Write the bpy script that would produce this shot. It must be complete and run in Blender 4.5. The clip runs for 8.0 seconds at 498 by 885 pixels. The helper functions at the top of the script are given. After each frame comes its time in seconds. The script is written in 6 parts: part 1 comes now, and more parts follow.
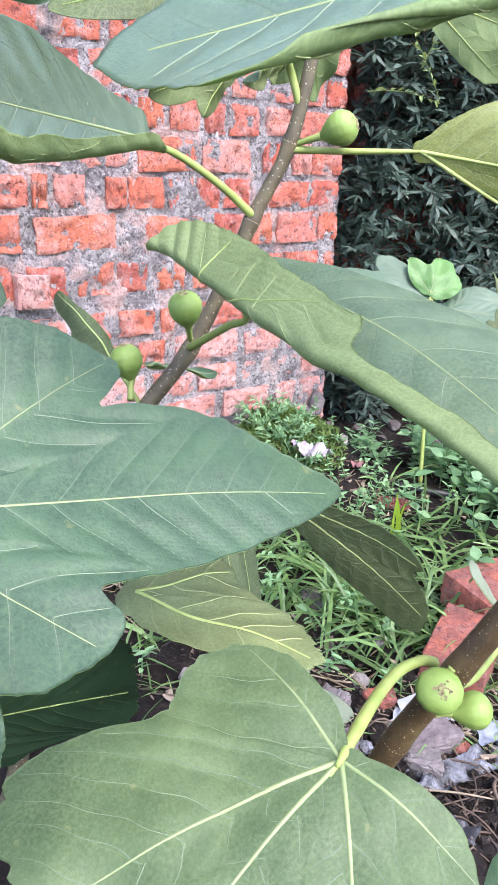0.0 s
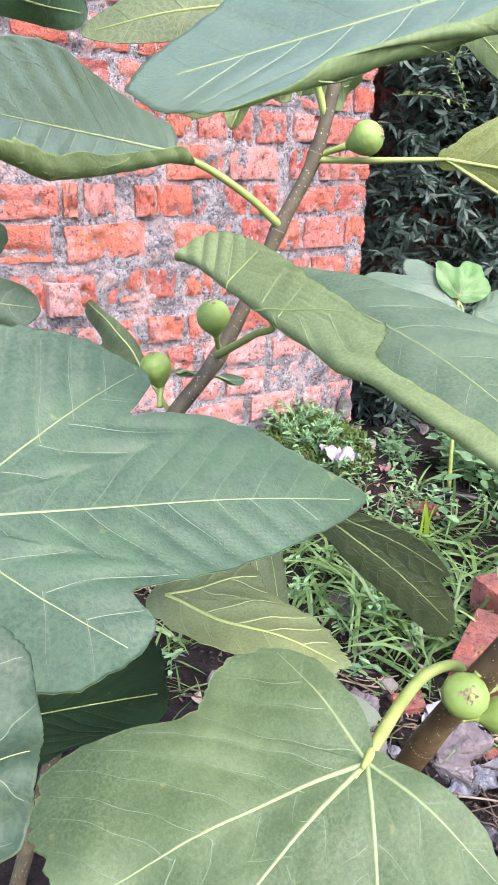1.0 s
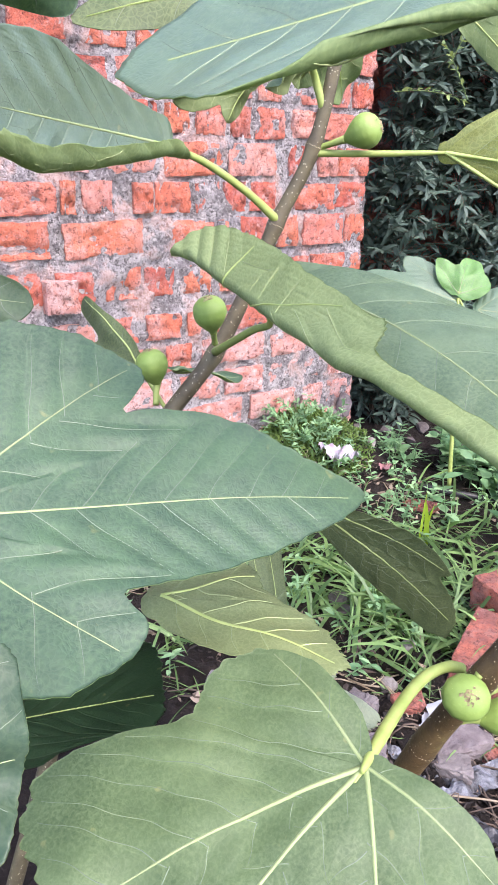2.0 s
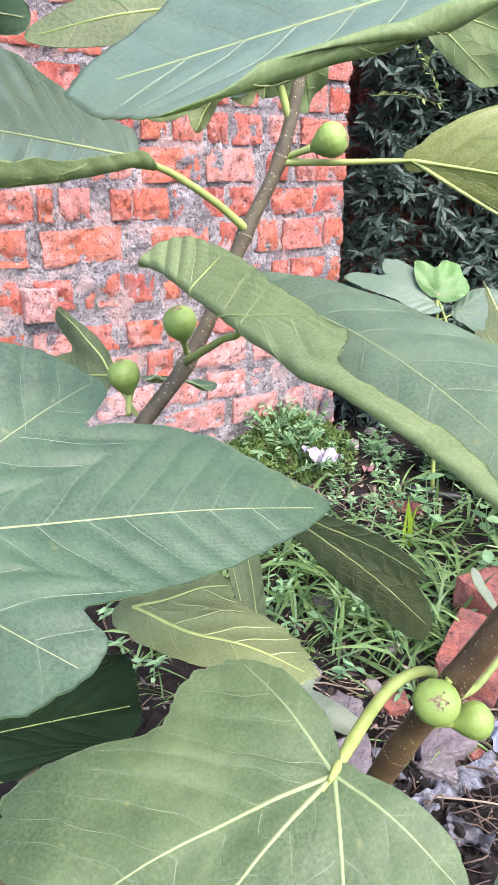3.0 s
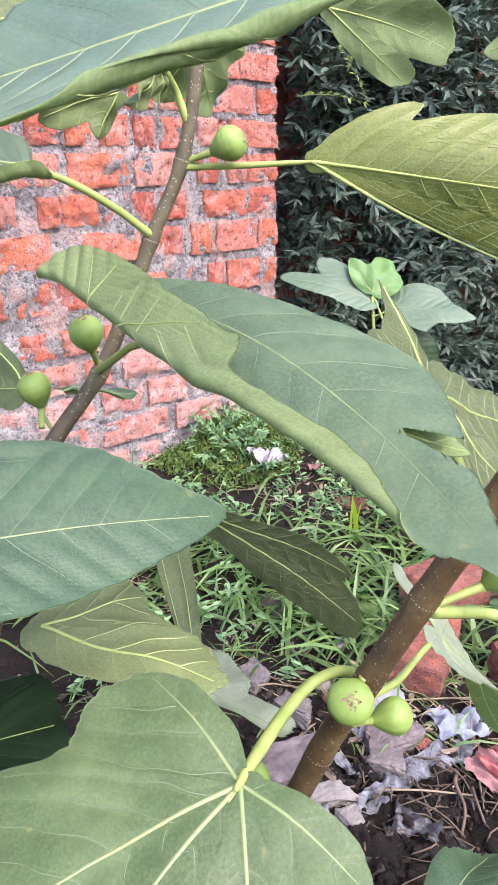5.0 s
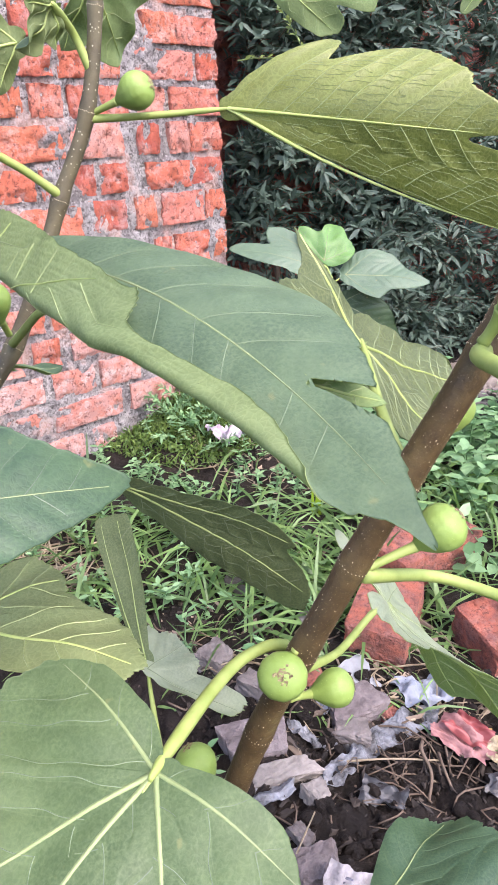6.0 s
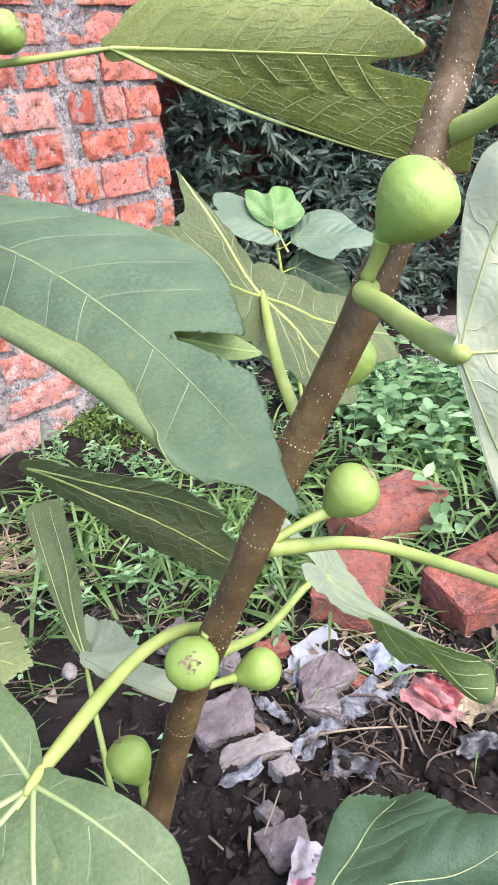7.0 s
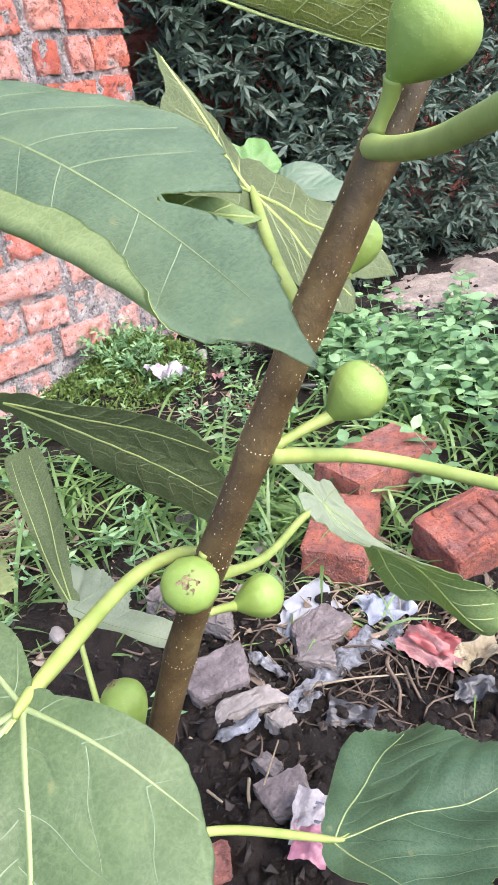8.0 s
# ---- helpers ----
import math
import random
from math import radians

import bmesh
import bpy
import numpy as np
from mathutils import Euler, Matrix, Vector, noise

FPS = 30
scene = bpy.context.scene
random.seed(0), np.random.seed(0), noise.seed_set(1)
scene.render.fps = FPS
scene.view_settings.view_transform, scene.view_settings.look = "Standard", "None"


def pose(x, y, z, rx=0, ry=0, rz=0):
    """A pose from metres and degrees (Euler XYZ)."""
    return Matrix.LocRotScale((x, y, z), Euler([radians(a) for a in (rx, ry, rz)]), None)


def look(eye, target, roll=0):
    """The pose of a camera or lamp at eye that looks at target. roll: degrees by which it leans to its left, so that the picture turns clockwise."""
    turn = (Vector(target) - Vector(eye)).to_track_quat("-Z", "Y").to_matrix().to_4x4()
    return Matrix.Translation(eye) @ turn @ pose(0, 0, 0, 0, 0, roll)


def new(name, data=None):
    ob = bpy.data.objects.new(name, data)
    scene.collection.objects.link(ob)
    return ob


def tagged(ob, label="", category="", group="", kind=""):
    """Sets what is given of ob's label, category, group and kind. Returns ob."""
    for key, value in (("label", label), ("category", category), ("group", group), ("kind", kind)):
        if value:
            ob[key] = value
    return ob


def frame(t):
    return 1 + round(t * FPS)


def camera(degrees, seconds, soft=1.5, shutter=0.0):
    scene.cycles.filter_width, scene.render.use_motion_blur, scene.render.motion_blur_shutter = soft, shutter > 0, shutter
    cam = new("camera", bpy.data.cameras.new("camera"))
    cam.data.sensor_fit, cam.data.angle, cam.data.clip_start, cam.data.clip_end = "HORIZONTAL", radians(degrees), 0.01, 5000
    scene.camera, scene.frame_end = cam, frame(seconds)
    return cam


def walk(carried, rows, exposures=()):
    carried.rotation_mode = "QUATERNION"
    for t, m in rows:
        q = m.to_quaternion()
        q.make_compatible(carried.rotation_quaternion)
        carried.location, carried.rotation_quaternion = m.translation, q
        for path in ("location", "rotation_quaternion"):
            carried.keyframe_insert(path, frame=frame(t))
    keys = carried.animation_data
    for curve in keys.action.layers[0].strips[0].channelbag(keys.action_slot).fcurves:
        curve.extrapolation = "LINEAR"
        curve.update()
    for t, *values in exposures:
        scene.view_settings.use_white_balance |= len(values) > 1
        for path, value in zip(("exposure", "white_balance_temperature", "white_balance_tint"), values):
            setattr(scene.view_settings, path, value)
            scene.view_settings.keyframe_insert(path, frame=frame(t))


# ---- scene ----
cam = camera(38.5, 8.0)
PATH = [
    (0, (0.0414, 0.0514, 0.7949), (-0.0285, 1.9114, 0.0631), 2.23),
    (0.5, (0.0419, 0.0468, 0.7978), (-0.0844, 1.9059, 0.0714), 1.56),
    (1, (0.0425, 0.0437, 0.8003), (-0.1064, 1.9017, 0.0754), 1.24),
    (1.5, (0.0419, 0.0486, 0.7965), (-0.1105, 1.9047, 0.0675), 1.27),
    (3, (0.0572, 0.0526, 0.8020), (-0.0594, 1.9145, 0.0809), 0.49),
    (3.5, (0.0668, 0.0496, 0.8076), (-0.0226, 1.9177, 0.0991), 0.11),
    (4, (0.0790, 0.0542, 0.8069), (0.0099, 1.9247, 0.1022), -0.42),
    (5.5, (0.1072, 0.0643, 0.7985), (0.1446, 1.9212, 0.0568), -1.88),
    (6, (0.1286, 0.0823, 0.7818), (0.2010, 1.9259, 0.0100), -3.21),
    (6.5, (0.1482, 0.0899, 0.7684), (0.2555, 1.9227, -0.0249), -4.64),
    (7, (0.1801, 0.1125, 0.7571), (0.2923, 1.9250, -0.0809), -6.65),
    (7.5, (0.1759, 0.1112, 0.7338), (0.3232, 1.9099, -0.1281), -7.00),
    (8, (0.1674, 0.1253, 0.7115), (0.3252, 1.9032, -0.1909), -7.77),
]
EXPOSURE = 2.37
walk(cam, [(t, look(eye, target, roll)) for t, eye, target, roll in PATH], [(0.0, EXPOSURE, 6150, 18), (0.5, EXPOSURE, 6350, 21), (3.5, EXPOSURE - 0.03, 6450, 21), (4.0, EXPOSURE - 0.08, 6500, 21), (6.5, EXPOSURE - 0.09, 6600, 20), (7.0, EXPOSURE - 0.05, 6550, 16), (8.0, EXPOSURE, 6600, 15)])

# ---------------------------------------------------------------- world and light
world = bpy.data.worlds.new("sky")
scene.world = world
world.use_nodes = True
wt = world.node_tree
sky = wt.nodes.new("ShaderNodeTexSky")
sky.sky_type = "NISHITA"
sky.sun_disc = False
SUN_AZ, SUN_EL = 142.0, 52.0          # degrees from +y towards +x, and above the horizon
sky.sun_elevation = radians(SUN_EL)
sky.sun_rotation = radians(SUN_AZ)
sky.air_density, sky.dust_density, sky.ozone_density = 1.0, 2.5, 1.0
wt.links.new(sky.outputs[0], wt.nodes["Background"].inputs[0])
wt.nodes["Background"].inputs[1].default_value = 0.15
sun_data = bpy.data.lights.new("sun", "SUN")
sun_data.energy, sun_data.angle, sun_data.color = 0.9, radians(40), (1.0, 0.96, 0.90)
sun = new("sun", sun_data)
sun_dir = Vector((math.sin(radians(SUN_AZ)) * math.cos(radians(SUN_EL)), math.cos(radians(SUN_AZ)) * math.cos(radians(SUN_EL)), math.sin(radians(SUN_EL))))
sun.matrix_world = look(sun_dir * 20, (0, 0, 0))

# ---------------------------------------------------------------- materials


class Mat:
    """A small builder for node materials."""

    def __init__(self, name):
        self.m = bpy.data.materials.new(name)
        self.m.use_nodes = True
        self.t = self.m.node_tree
        self.b = self.t.nodes["Principled BSDF"]
        self.out = self.t.nodes["Material Output"]

    def node(self, kind, **sets):
        n = self.t.nodes.new(kind)
        for key, value in sets.items():
            n.inputs[key.replace("_", " ")].default_value = value
        return n

    def link(self, a, b):
        self.t.links.new(a, b)

    def coords(self, which="Object"):
        return self.t.nodes.new("ShaderNodeTexCoord").outputs[which]

    def noise(self, vec, scale, detail=4.0, rough=0.6):
        n = self.node("ShaderNodeTexNoise", Scale=scale, Detail=detail, Roughness=rough)
        self.link(vec, n.inputs["Vector"])
        return n.outputs["Fac"]

    def voronoi(self, vec, scale, feature="F1", out="Distance"):
        n = self.node("ShaderNodeTexVoronoi", Scale=scale)
        n.feature = feature
        self.link(vec, n.inputs["Vector"])
        return n.outputs[out]

    def ramp(self, fac, stops):
        n = self.t.nodes.new("ShaderNodeValToRGB")
        e = n.color_ramp.elements
        while len(e) < len(stops):
            e.new(0.5)
        for el, (p, c) in zip(e, stops):
            el.position, el.color = p, (*c, 1) if len(c) == 3 else c
        self.link(fac, n.inputs[0])
        return n.outputs[0]

    def grey(self, fac, lo, hi, a=0.0, b=1.0):
        n = self.node("ShaderNodeMapRange", From_Min=lo, From_Max=hi, To_Min=a, To_Max=b)
        self.link(fac, n.inputs["Value"])
        return n.outputs[0]

    def mix(self, fac, a, b, blend="MIX"):
        n = self.t.nodes.new("ShaderNodeMix")
        n.data_type, n.blend_type = "RGBA", blend
        for sock, v in ((n.inputs[0], fac), (n.inputs[6], a), (n.inputs[7], b)):
            if isinstance(v, (int, float)):
                sock.default_value = v
            elif isinstance(v, tuple):
                sock.default_value = (*v, 1)
            else:
                self.link(v, sock)
        return n.outputs[2]

    def math(self, op, a, b=0.0):
        n = self.t.nodes.new("ShaderNodeMath")
        n.operation = op
        for sock, v in ((n.inputs[0], a), (n.inputs[1], b)):
            if isinstance(v, (int, float)):
                sock.default_value = v
            else:
                self.link(v, sock)
        return n.outputs[0]

    def random(self):
        return self.t.nodes.new("ShaderNodeObjectInfo").outputs["Random"]

    def island(self):
        return self.t.nodes.new("ShaderNodeNewGeometry").outputs["Random Per Island"]

    def hsv(self, color, hue=0.5, sat=1.0, val=1.0):
        n = self.t.nodes.new("ShaderNodeHueSaturation")
        for key, v in (("Hue", hue), ("Saturation", sat), ("Value", val)):
            if isinstance(v, (int, float)):
                n.inputs[key].default_value = v
            else:
                self.link(v, n.inputs[key])
        self.link(color, n.inputs["Color"])
        return n.outputs[0]

    def bump(self, height, strength=0.5, distance=0.002):
        n = self.node("ShaderNodeBump", Strength=strength, Distance=distance)
        self.link(height, n.inputs["Height"])
        self.link(n.outputs[0], self.b.inputs["Normal"])
        return n.outputs[0]

    def color(self, c):
        self.link(c, self.b.inputs["Base Color"])

    def rough(self, v):
        if isinstance(v, (int, float)):
            self.b.inputs["Roughness"].default_value = v
        else:
            self.link(v, self.b.inputs["Roughness"])

    def translucent(self, color, fac, normal=None):
        tr = self.t.nodes.new("ShaderNodeBsdfTranslucent")
        self.link(color, tr.inputs[0])
        if normal is not None:
            self.link(normal, tr.inputs["Normal"])
        mx = self.t.nodes.new("ShaderNodeMixShader")
        mx.inputs[0].default_value = fac
        self.link(self.b.outputs[0], mx.inputs[1])
        self.link(tr.outputs[0], mx.inputs[2])
        self.link(mx.outputs[0], self.out.inputs[0])


def leaf_material(name, low, mid, high, vein, clear, through_color, rough, spec=0.5, passing=0.24, side_clear=0.08, side_w=0.85, net_scale=340.0, mottle=0.55):
    """Leaf skin: mottled green, a fine net of small veins, quilted relief. The map is in metres on the blade."""
    m = Mat(name)
    uv = m.coords("UV")
    warp = m.node("ShaderNodeTexNoise", Scale=90.0, Detail=2.0)
    m.link(uv, warp.inputs["Vector"])
    push = m.t.nodes.new("ShaderNodeVectorMath")
    push.operation = "MULTIPLY_ADD"
    m.link(warp.outputs["Color"], push.inputs[0])
    push.inputs[1].default_value = (0.010, 0.010, 0.0)
    m.link(uv, push.inputs[2])
    bent = push.outputs[0]
    big = m.noise(uv, 14.0, 3.0)
    fine = m.noise(uv, 420.0, 3.0)
    base = m.ramp(big, [(0.3, low), (0.5, mid), (0.72, high)])
    base = m.mix(m.grey(fine, 0.38, 0.64, 0.0, 0.65), base, high)
    patch = m.noise(uv, 48.0, 5.0, 0.65)
    base = m.mix(m.grey(patch, 0.40, 0.66, 0.0, mottle), base, low)
    net = m.voronoi(bent, net_scale, "DISTANCE_TO_EDGE")
    small = m.voronoi(bent, 2.8 * net_scale, "DISTANCE_TO_EDGE")
    line = m.grey(net, 0.01, 0.12, clear, 0.0)
    base = m.mix(line, base, vein)
    base = m.mix(m.grey(small, 0.0, 0.12, clear * 0.35, 0.0), base, vein)
    veins = m.t.nodes.new("ShaderNodeUVMap")
    veins.uv_map = "veins"
    split = m.t.nodes.new("ShaderNodeSeparateXYZ")
    m.link(veins.outputs[0], split.inputs[0])
    wander = m.grey(m.noise(uv, 20.0, 2.0), 0.3, 0.7, -0.09, 0.09)
    count = m.math("ADD", split.outputs[0], wander)
    off = m.math("PINGPONG", count, 0.5)
    metres = m.math("MULTIPLY", off, m.math("MULTIPLY", split.outputs[1], 0.076))
    side_line = m.grey(metres, 0.0002, 0.0013 * side_w, side_clear, 0.0)
    base = m.mix(side_line, base, vein)
    specks = m.grey(m.noise(uv, 75.0, 2.0, 0.5), 0.70, 0.78, 0.0, 0.6 * mottle)
    base = m.mix(specks, base, (0.30, 0.26, 0.10))
    tint = m.random()
    base = m.hsv(base, m.grey(tint, 0, 1, 0.49, 0.515), 1.0, m.grey(tint, 0, 1, 0.88, 1.1))
    m.color(base)
    m.rough(m.grey(m.noise(uv, 60.0), 0.3, 0.7, rough - 0.08, rough + 0.1))
    m.b.inputs["Specular IOR Level"].default_value = spec
    height = m.math("ADD", m.grey(net, 0.0, 0.35, 0.0, 0.6), m.math("MULTIPLY", fine, 0.8))
    height = m.math("ADD", height, m.math("MULTIPLY", side_line, -1.2))
    n = m.bump(height, 0.38, 0.0005)
    tc = m.mix(1.0, base, through_color, "MULTIPLY")
    m.translucent(m.hsv(tc, 0.5, 0.9, 3.6), passing)
    return m.m


MAT_TOP = leaf_material("leaf_top", (0.024, 0.053, 0.029), (0.041, 0.079, 0.043), (0.064, 0.110, 0.056), (0.17, 0.225, 0.135), 0.06, (1.0, 1.0, 0.45), 0.52, 0.40)
MAT_TOP_OLD = leaf_material("older_leaf_top", (0.042, 0.070, 0.028), (0.069, 0.104, 0.044), (0.105, 0.142, 0.064), (0.20, 0.245, 0.13), 0.06, (1.0, 1.0, 0.45), 0.55, 0.36)
# Glossier skin; the sky's pale sheen is also put into its base colour.
MAT_TOP_SHINY = leaf_material("glossy_sheened_leaf_top", (0.062, 0.106, 0.068), (0.084, 0.132, 0.084), (0.112, 0.160, 0.104), (0.17, 0.225, 0.145), 0.06, (1.0, 1.0, 0.45), 0.40, 0.85)
# Copy of leaf_top whose green is set for the low leaf's shade.
MAT_SHADED_TOP = leaf_material("shaded_leaf_top", (0.027, 0.064, 0.033), (0.043, 0.088, 0.046), (0.066, 0.116, 0.064), (0.16, 0.20, 0.11), 0.14, (1.0, 1.0, 0.45), 0.48, 0.40)
# Base green raised to carry the pale sheen on the rolled leaf.
MAT_TOP_MID = leaf_material("sheened_leaf_top", (0.052, 0.090, 0.049), (0.082, 0.130, 0.072), (0.120, 0.172, 0.098), (0.20, 0.255, 0.15), 0.06, (1.0, 1.0, 0.45), 0.50, 0.50)
# Grey-green, lightened in the colour for sky sheen on drooping leaves.
MAT_GREY_SHEEN = leaf_material("grey_sheen_leaf_top", (0.14, 0.170, 0.112), (0.18, 0.210, 0.148), (0.23, 0.26, 0.190), (0.26, 0.29, 0.19), 0.12, (1.0, 1.0, 0.45), 0.50, 0.50)
# Pale sheen at a grazing angle is put into this leaf's colour.
MAT_PALE_SHEEN = leaf_material("pale_sheen_leaf", (0.22, 0.26, 0.185), (0.265, 0.305, 0.225), (0.31, 0.35, 0.265), (0.33, 0.37, 0.25), 0.12, (1.0, 1.0, 0.6), 0.6, 0.4)
MAT_UNDER = leaf_material("leaf_underside", (0.096, 0.140, 0.056), (0.128, 0.180, 0.072), (0.170, 0.224, 0.095), (0.34, 0.41, 0.19), 0.09, (1.0, 0.95, 0.35), 0.66, 0.3, 0.24, 0.12, 1.0, 210.0, 0.22)
MAT_NET = leaf_material("pale_leaf_underside", (0.122, 0.170, 0.066), (0.158, 0.210, 0.086), (0.198, 0.250, 0.112), (0.34, 0.40, 0.20), 0.15, (1.0, 0.95, 0.4), 0.6, 0.4, 0.24, 0.12, 1.0, 260.0, 0.3)
# Darker copy of leaf_underside: the shade on these leaves is put in its colour.
MAT_UNDER_SHADED = leaf_material("shaded_leaf_underside", (0.060, 0.088, 0.038), (0.080, 0.112, 0.048), (0.105, 0.142, 0.062), (0.24, 0.29, 0.13), 0.18, (1.0, 0.95, 0.35), 0.62, 0.35, 0.24, 0.12, 1.0, 330.0, 0.25)
MAT_PALE = leaf_material("young_leaf", (0.062, 0.115, 0.075), (0.08, 0.135, 0.092), (0.10, 0.16, 0.11), (0.18, 0.26, 0.17), 0.25, (0.9, 1.0, 0.5), 0.5)
# Near-black green: deep shade under the other leaves, put into the colour.
MAT_DEEP_SHADE = leaf_material("deep_shade_leaf", (0.012, 0.030, 0.013), (0.018, 0.042, 0.018), (0.028, 0.058, 0.026), (0.05, 0.085, 0.035), 0.15, (1.0, 1.0, 0.45), 0.5, 0.3, 0.12)
MAT_BRIGHT = leaf_material("bright_leaf", (0.062, 0.150, 0.036), (0.085, 0.18, 0.045), (0.11, 0.21, 0.06), (0.22, 0.34, 0.13), 0.2, (0.9, 1.0, 0.4), 0.5)


def skin_material(name, lo, hi, rough, scale=40.0, bump=0.3, dist=0.001, through_fac=0.0, specks=None):
    m = Mat(name)
    c = m.coords("Object")
    f = m.noise(c, scale, 5.0)
    col = m.ramp(f, [(0.3, lo), (0.7, hi)])
    if specks:
        size, colour, lo_t = specks
        v = m.voronoi(c, size)
        col = m.mix(m.grey(v, lo_t, lo_t + 0.06, 1.0, 0.0), col, colour)
    m.color(col)
    m.rough(rough)
    m.bump(m.noise(c, scale * 6, 4.0), bump, dist)
    if through_fac:
        m.translucent(m.hsv(col, 0.5, 1.0, 2.2), through_fac)
    return m.m


MAT_VEIN = skin_material("leaf_vein", (0.30, 0.38, 0.11), (0.40, 0.48, 0.17), 0.5, through_fac=0.2)
MAT_VEIN_TOP = skin_material("leaf_vein_top", (0.160, 0.210, 0.085), (0.205, 0.255, 0.110), 0.5)
MAT_SIDE_VEIN = skin_material("side_vein", (0.25, 0.31, 0.115), (0.34, 0.40, 0.165), 0.6)
MAT_SIDE_VEIN_DIM = skin_material("faint_side_vein", (0.145, 0.185, 0.080), (0.190, 0.230, 0.105), 0.6)
MAT_SIDE_VEIN_SOFT = skin_material("soft_side_vein", (0.112, 0.160, 0.086), (0.146, 0.196, 0.106), 0.6)
MAT_SIDE_VEIN_TOP = skin_material("side_vein_top", (0.112, 0.158, 0.092), (0.146, 0.192, 0.114), 0.55)
MAT_PETIOLE = skin_material("petiole_skin", (0.18, 0.240, 0.052), (0.26, 0.320, 0.092), 0.6, 60.0, 0.2, 0.0006)
MAT_FIG = skin_material("green_fig_skin", (0.135, 0.215, 0.036), (0.205, 0.300, 0.072), 0.6, 55.0, 0.35, 0.0010, 0.0, (420.0, (0.30, 0.42, 0.12), 0.05))
MAT_OSTIOLE = skin_material("fig_eye", (0.05, 0.015, 0.01), (0.40, 0.34, 0.18), 0.8, 260.0, 0.8, 0.002)


def bark_material():
    m = Mat("fig_bark")
    c = m.coords("Object")
    f = m.noise(c, 30.0, 5.0)
    col = m.ramp(f, [(0.3, (0.042, 0.027, 0.012)), (0.52, (0.074, 0.048, 0.020)), (0.66, (0.104, 0.074, 0.030)), (0.8, (0.125, 0.118, 0.042))])
    streak = m.noise(c, 220.0, 3.0)
    col = m.mix(m.grey(streak, 0.45, 0.75, 0.0, 0.5), col, (0.03, 0.02, 0.012))
    col = m.mix(m.grey(m.noise(c, 900.0, 2.0), 0.62, 0.70, 0.0, 0.5), col, (0.20, 0.16, 0.09))
    m.color(col)
    m.rough(m.grey(f, 0.3, 0.7, 0.42, 0.62))
    m.b.inputs["Specular IOR Level"].default_value = 0.35
    m.bump(m.math("ADD", streak, f), 0.5, 0.0015)
    return m.m


MAT_BARK = bark_material()
MAT_UPPER_BARK = skin_material("young_bark", (0.042, 0.033, 0.018), (0.105, 0.090, 0.048), 0.6, 45.0, 0.5, 0.0015, 0.0, (260.0, (0.38, 0.36, 0.26), 0.12))
MAT_LENTICEL = skin_material("lenticel", (0.45, 0.38, 0.25), (0.62, 0.55, 0.40), 0.8)


def brick_material(name, stops, ash):
    """Soft old brick: fired patches, sandy grain, pits, and a bloom of lime."""
    m = Mat(name)
    c = m.coords("Object")
    w = m.t.nodes.new("ShaderNodeNewGeometry").outputs["Position"]
    r = m.random()
    col = m.ramp(r, stops)
    f = m.noise(w, 28.0, 6.0, 0.7)
    col = m.mix(m.grey(f, 0.42, 0.62, 0.0, 0.6), col, (0.60, 0.16, 0.09))
    dark = m.noise(w, 75.0, 6.0, 0.8)
    pits = m.voronoi(w, 130.0)
    lime = m.noise(w, 8.0, 6.0, 0.72)
    col = m.mix(m.grey(lime, 0.52, 0.62, 0.0, 0.7 * ash), col, (0.56, 0.37, 0.35))
    white = m.noise(w, 24.0, 8.0, 0.78)
    col = m.mix(m.grey(white, 0.50, 0.62, 0.0, ash), col, (0.68, 0.52, 0.50))
    col = m.mix(m.grey(dark, 0.525, 0.62, 0.0, 0.85), col, (0.13, 0.045, 0.035))
    col = m.mix(m.grey(pits, 0.06, 0.20, 0.7, 0.0), col, (0.10, 0.04, 0.03))
    m.color(col)
    m.rough(0.92)
    h = m.math("ADD", m.math("MULTIPLY", dark, -0.8), m.math("ADD", m.noise(w, 210.0, 5.0, 0.7), m.math("MULTIPLY", m.grey(pits, 0.0, 0.3), 0.5)))
    m.bump(h, 1.0, 0.012)
    return m.m


MAT_BRICK = brick_material("old_brick", [(0.0, (0.40, 0.085, 0.062)), (0.3, (0.55, 0.140, 0.090)), (0.6, (0.62, 0.19, 0.105)), (0.8, (0.55, 0.19, 0.15)), (1.0, (0.62, 0.33, 0.28))], 0.42)
MAT_LIMED_BRICK = brick_material("limed_brick", [(0.0, (0.50, 0.26, 0.23)), (0.5, (0.58, 0.34, 0.31)), (1.0, (0.60, 0.42, 0.40))], 0.9)
MAT_LOOSE_BRICK = brick_material("loose_brick", [(0.0, (0.205, 0.068, 0.055)), (1.0, (0.265, 0.100, 0.080))], 0.12)
# Darker copy of old_brick: the shadow behind the hedge is in its colour.
MAT_SHADED_BRICK = brick_material("shaded_brick", [(0.0, (0.26, 0.08, 0.06)), (1.0, (0.34, 0.12, 0.09))], 0.2)


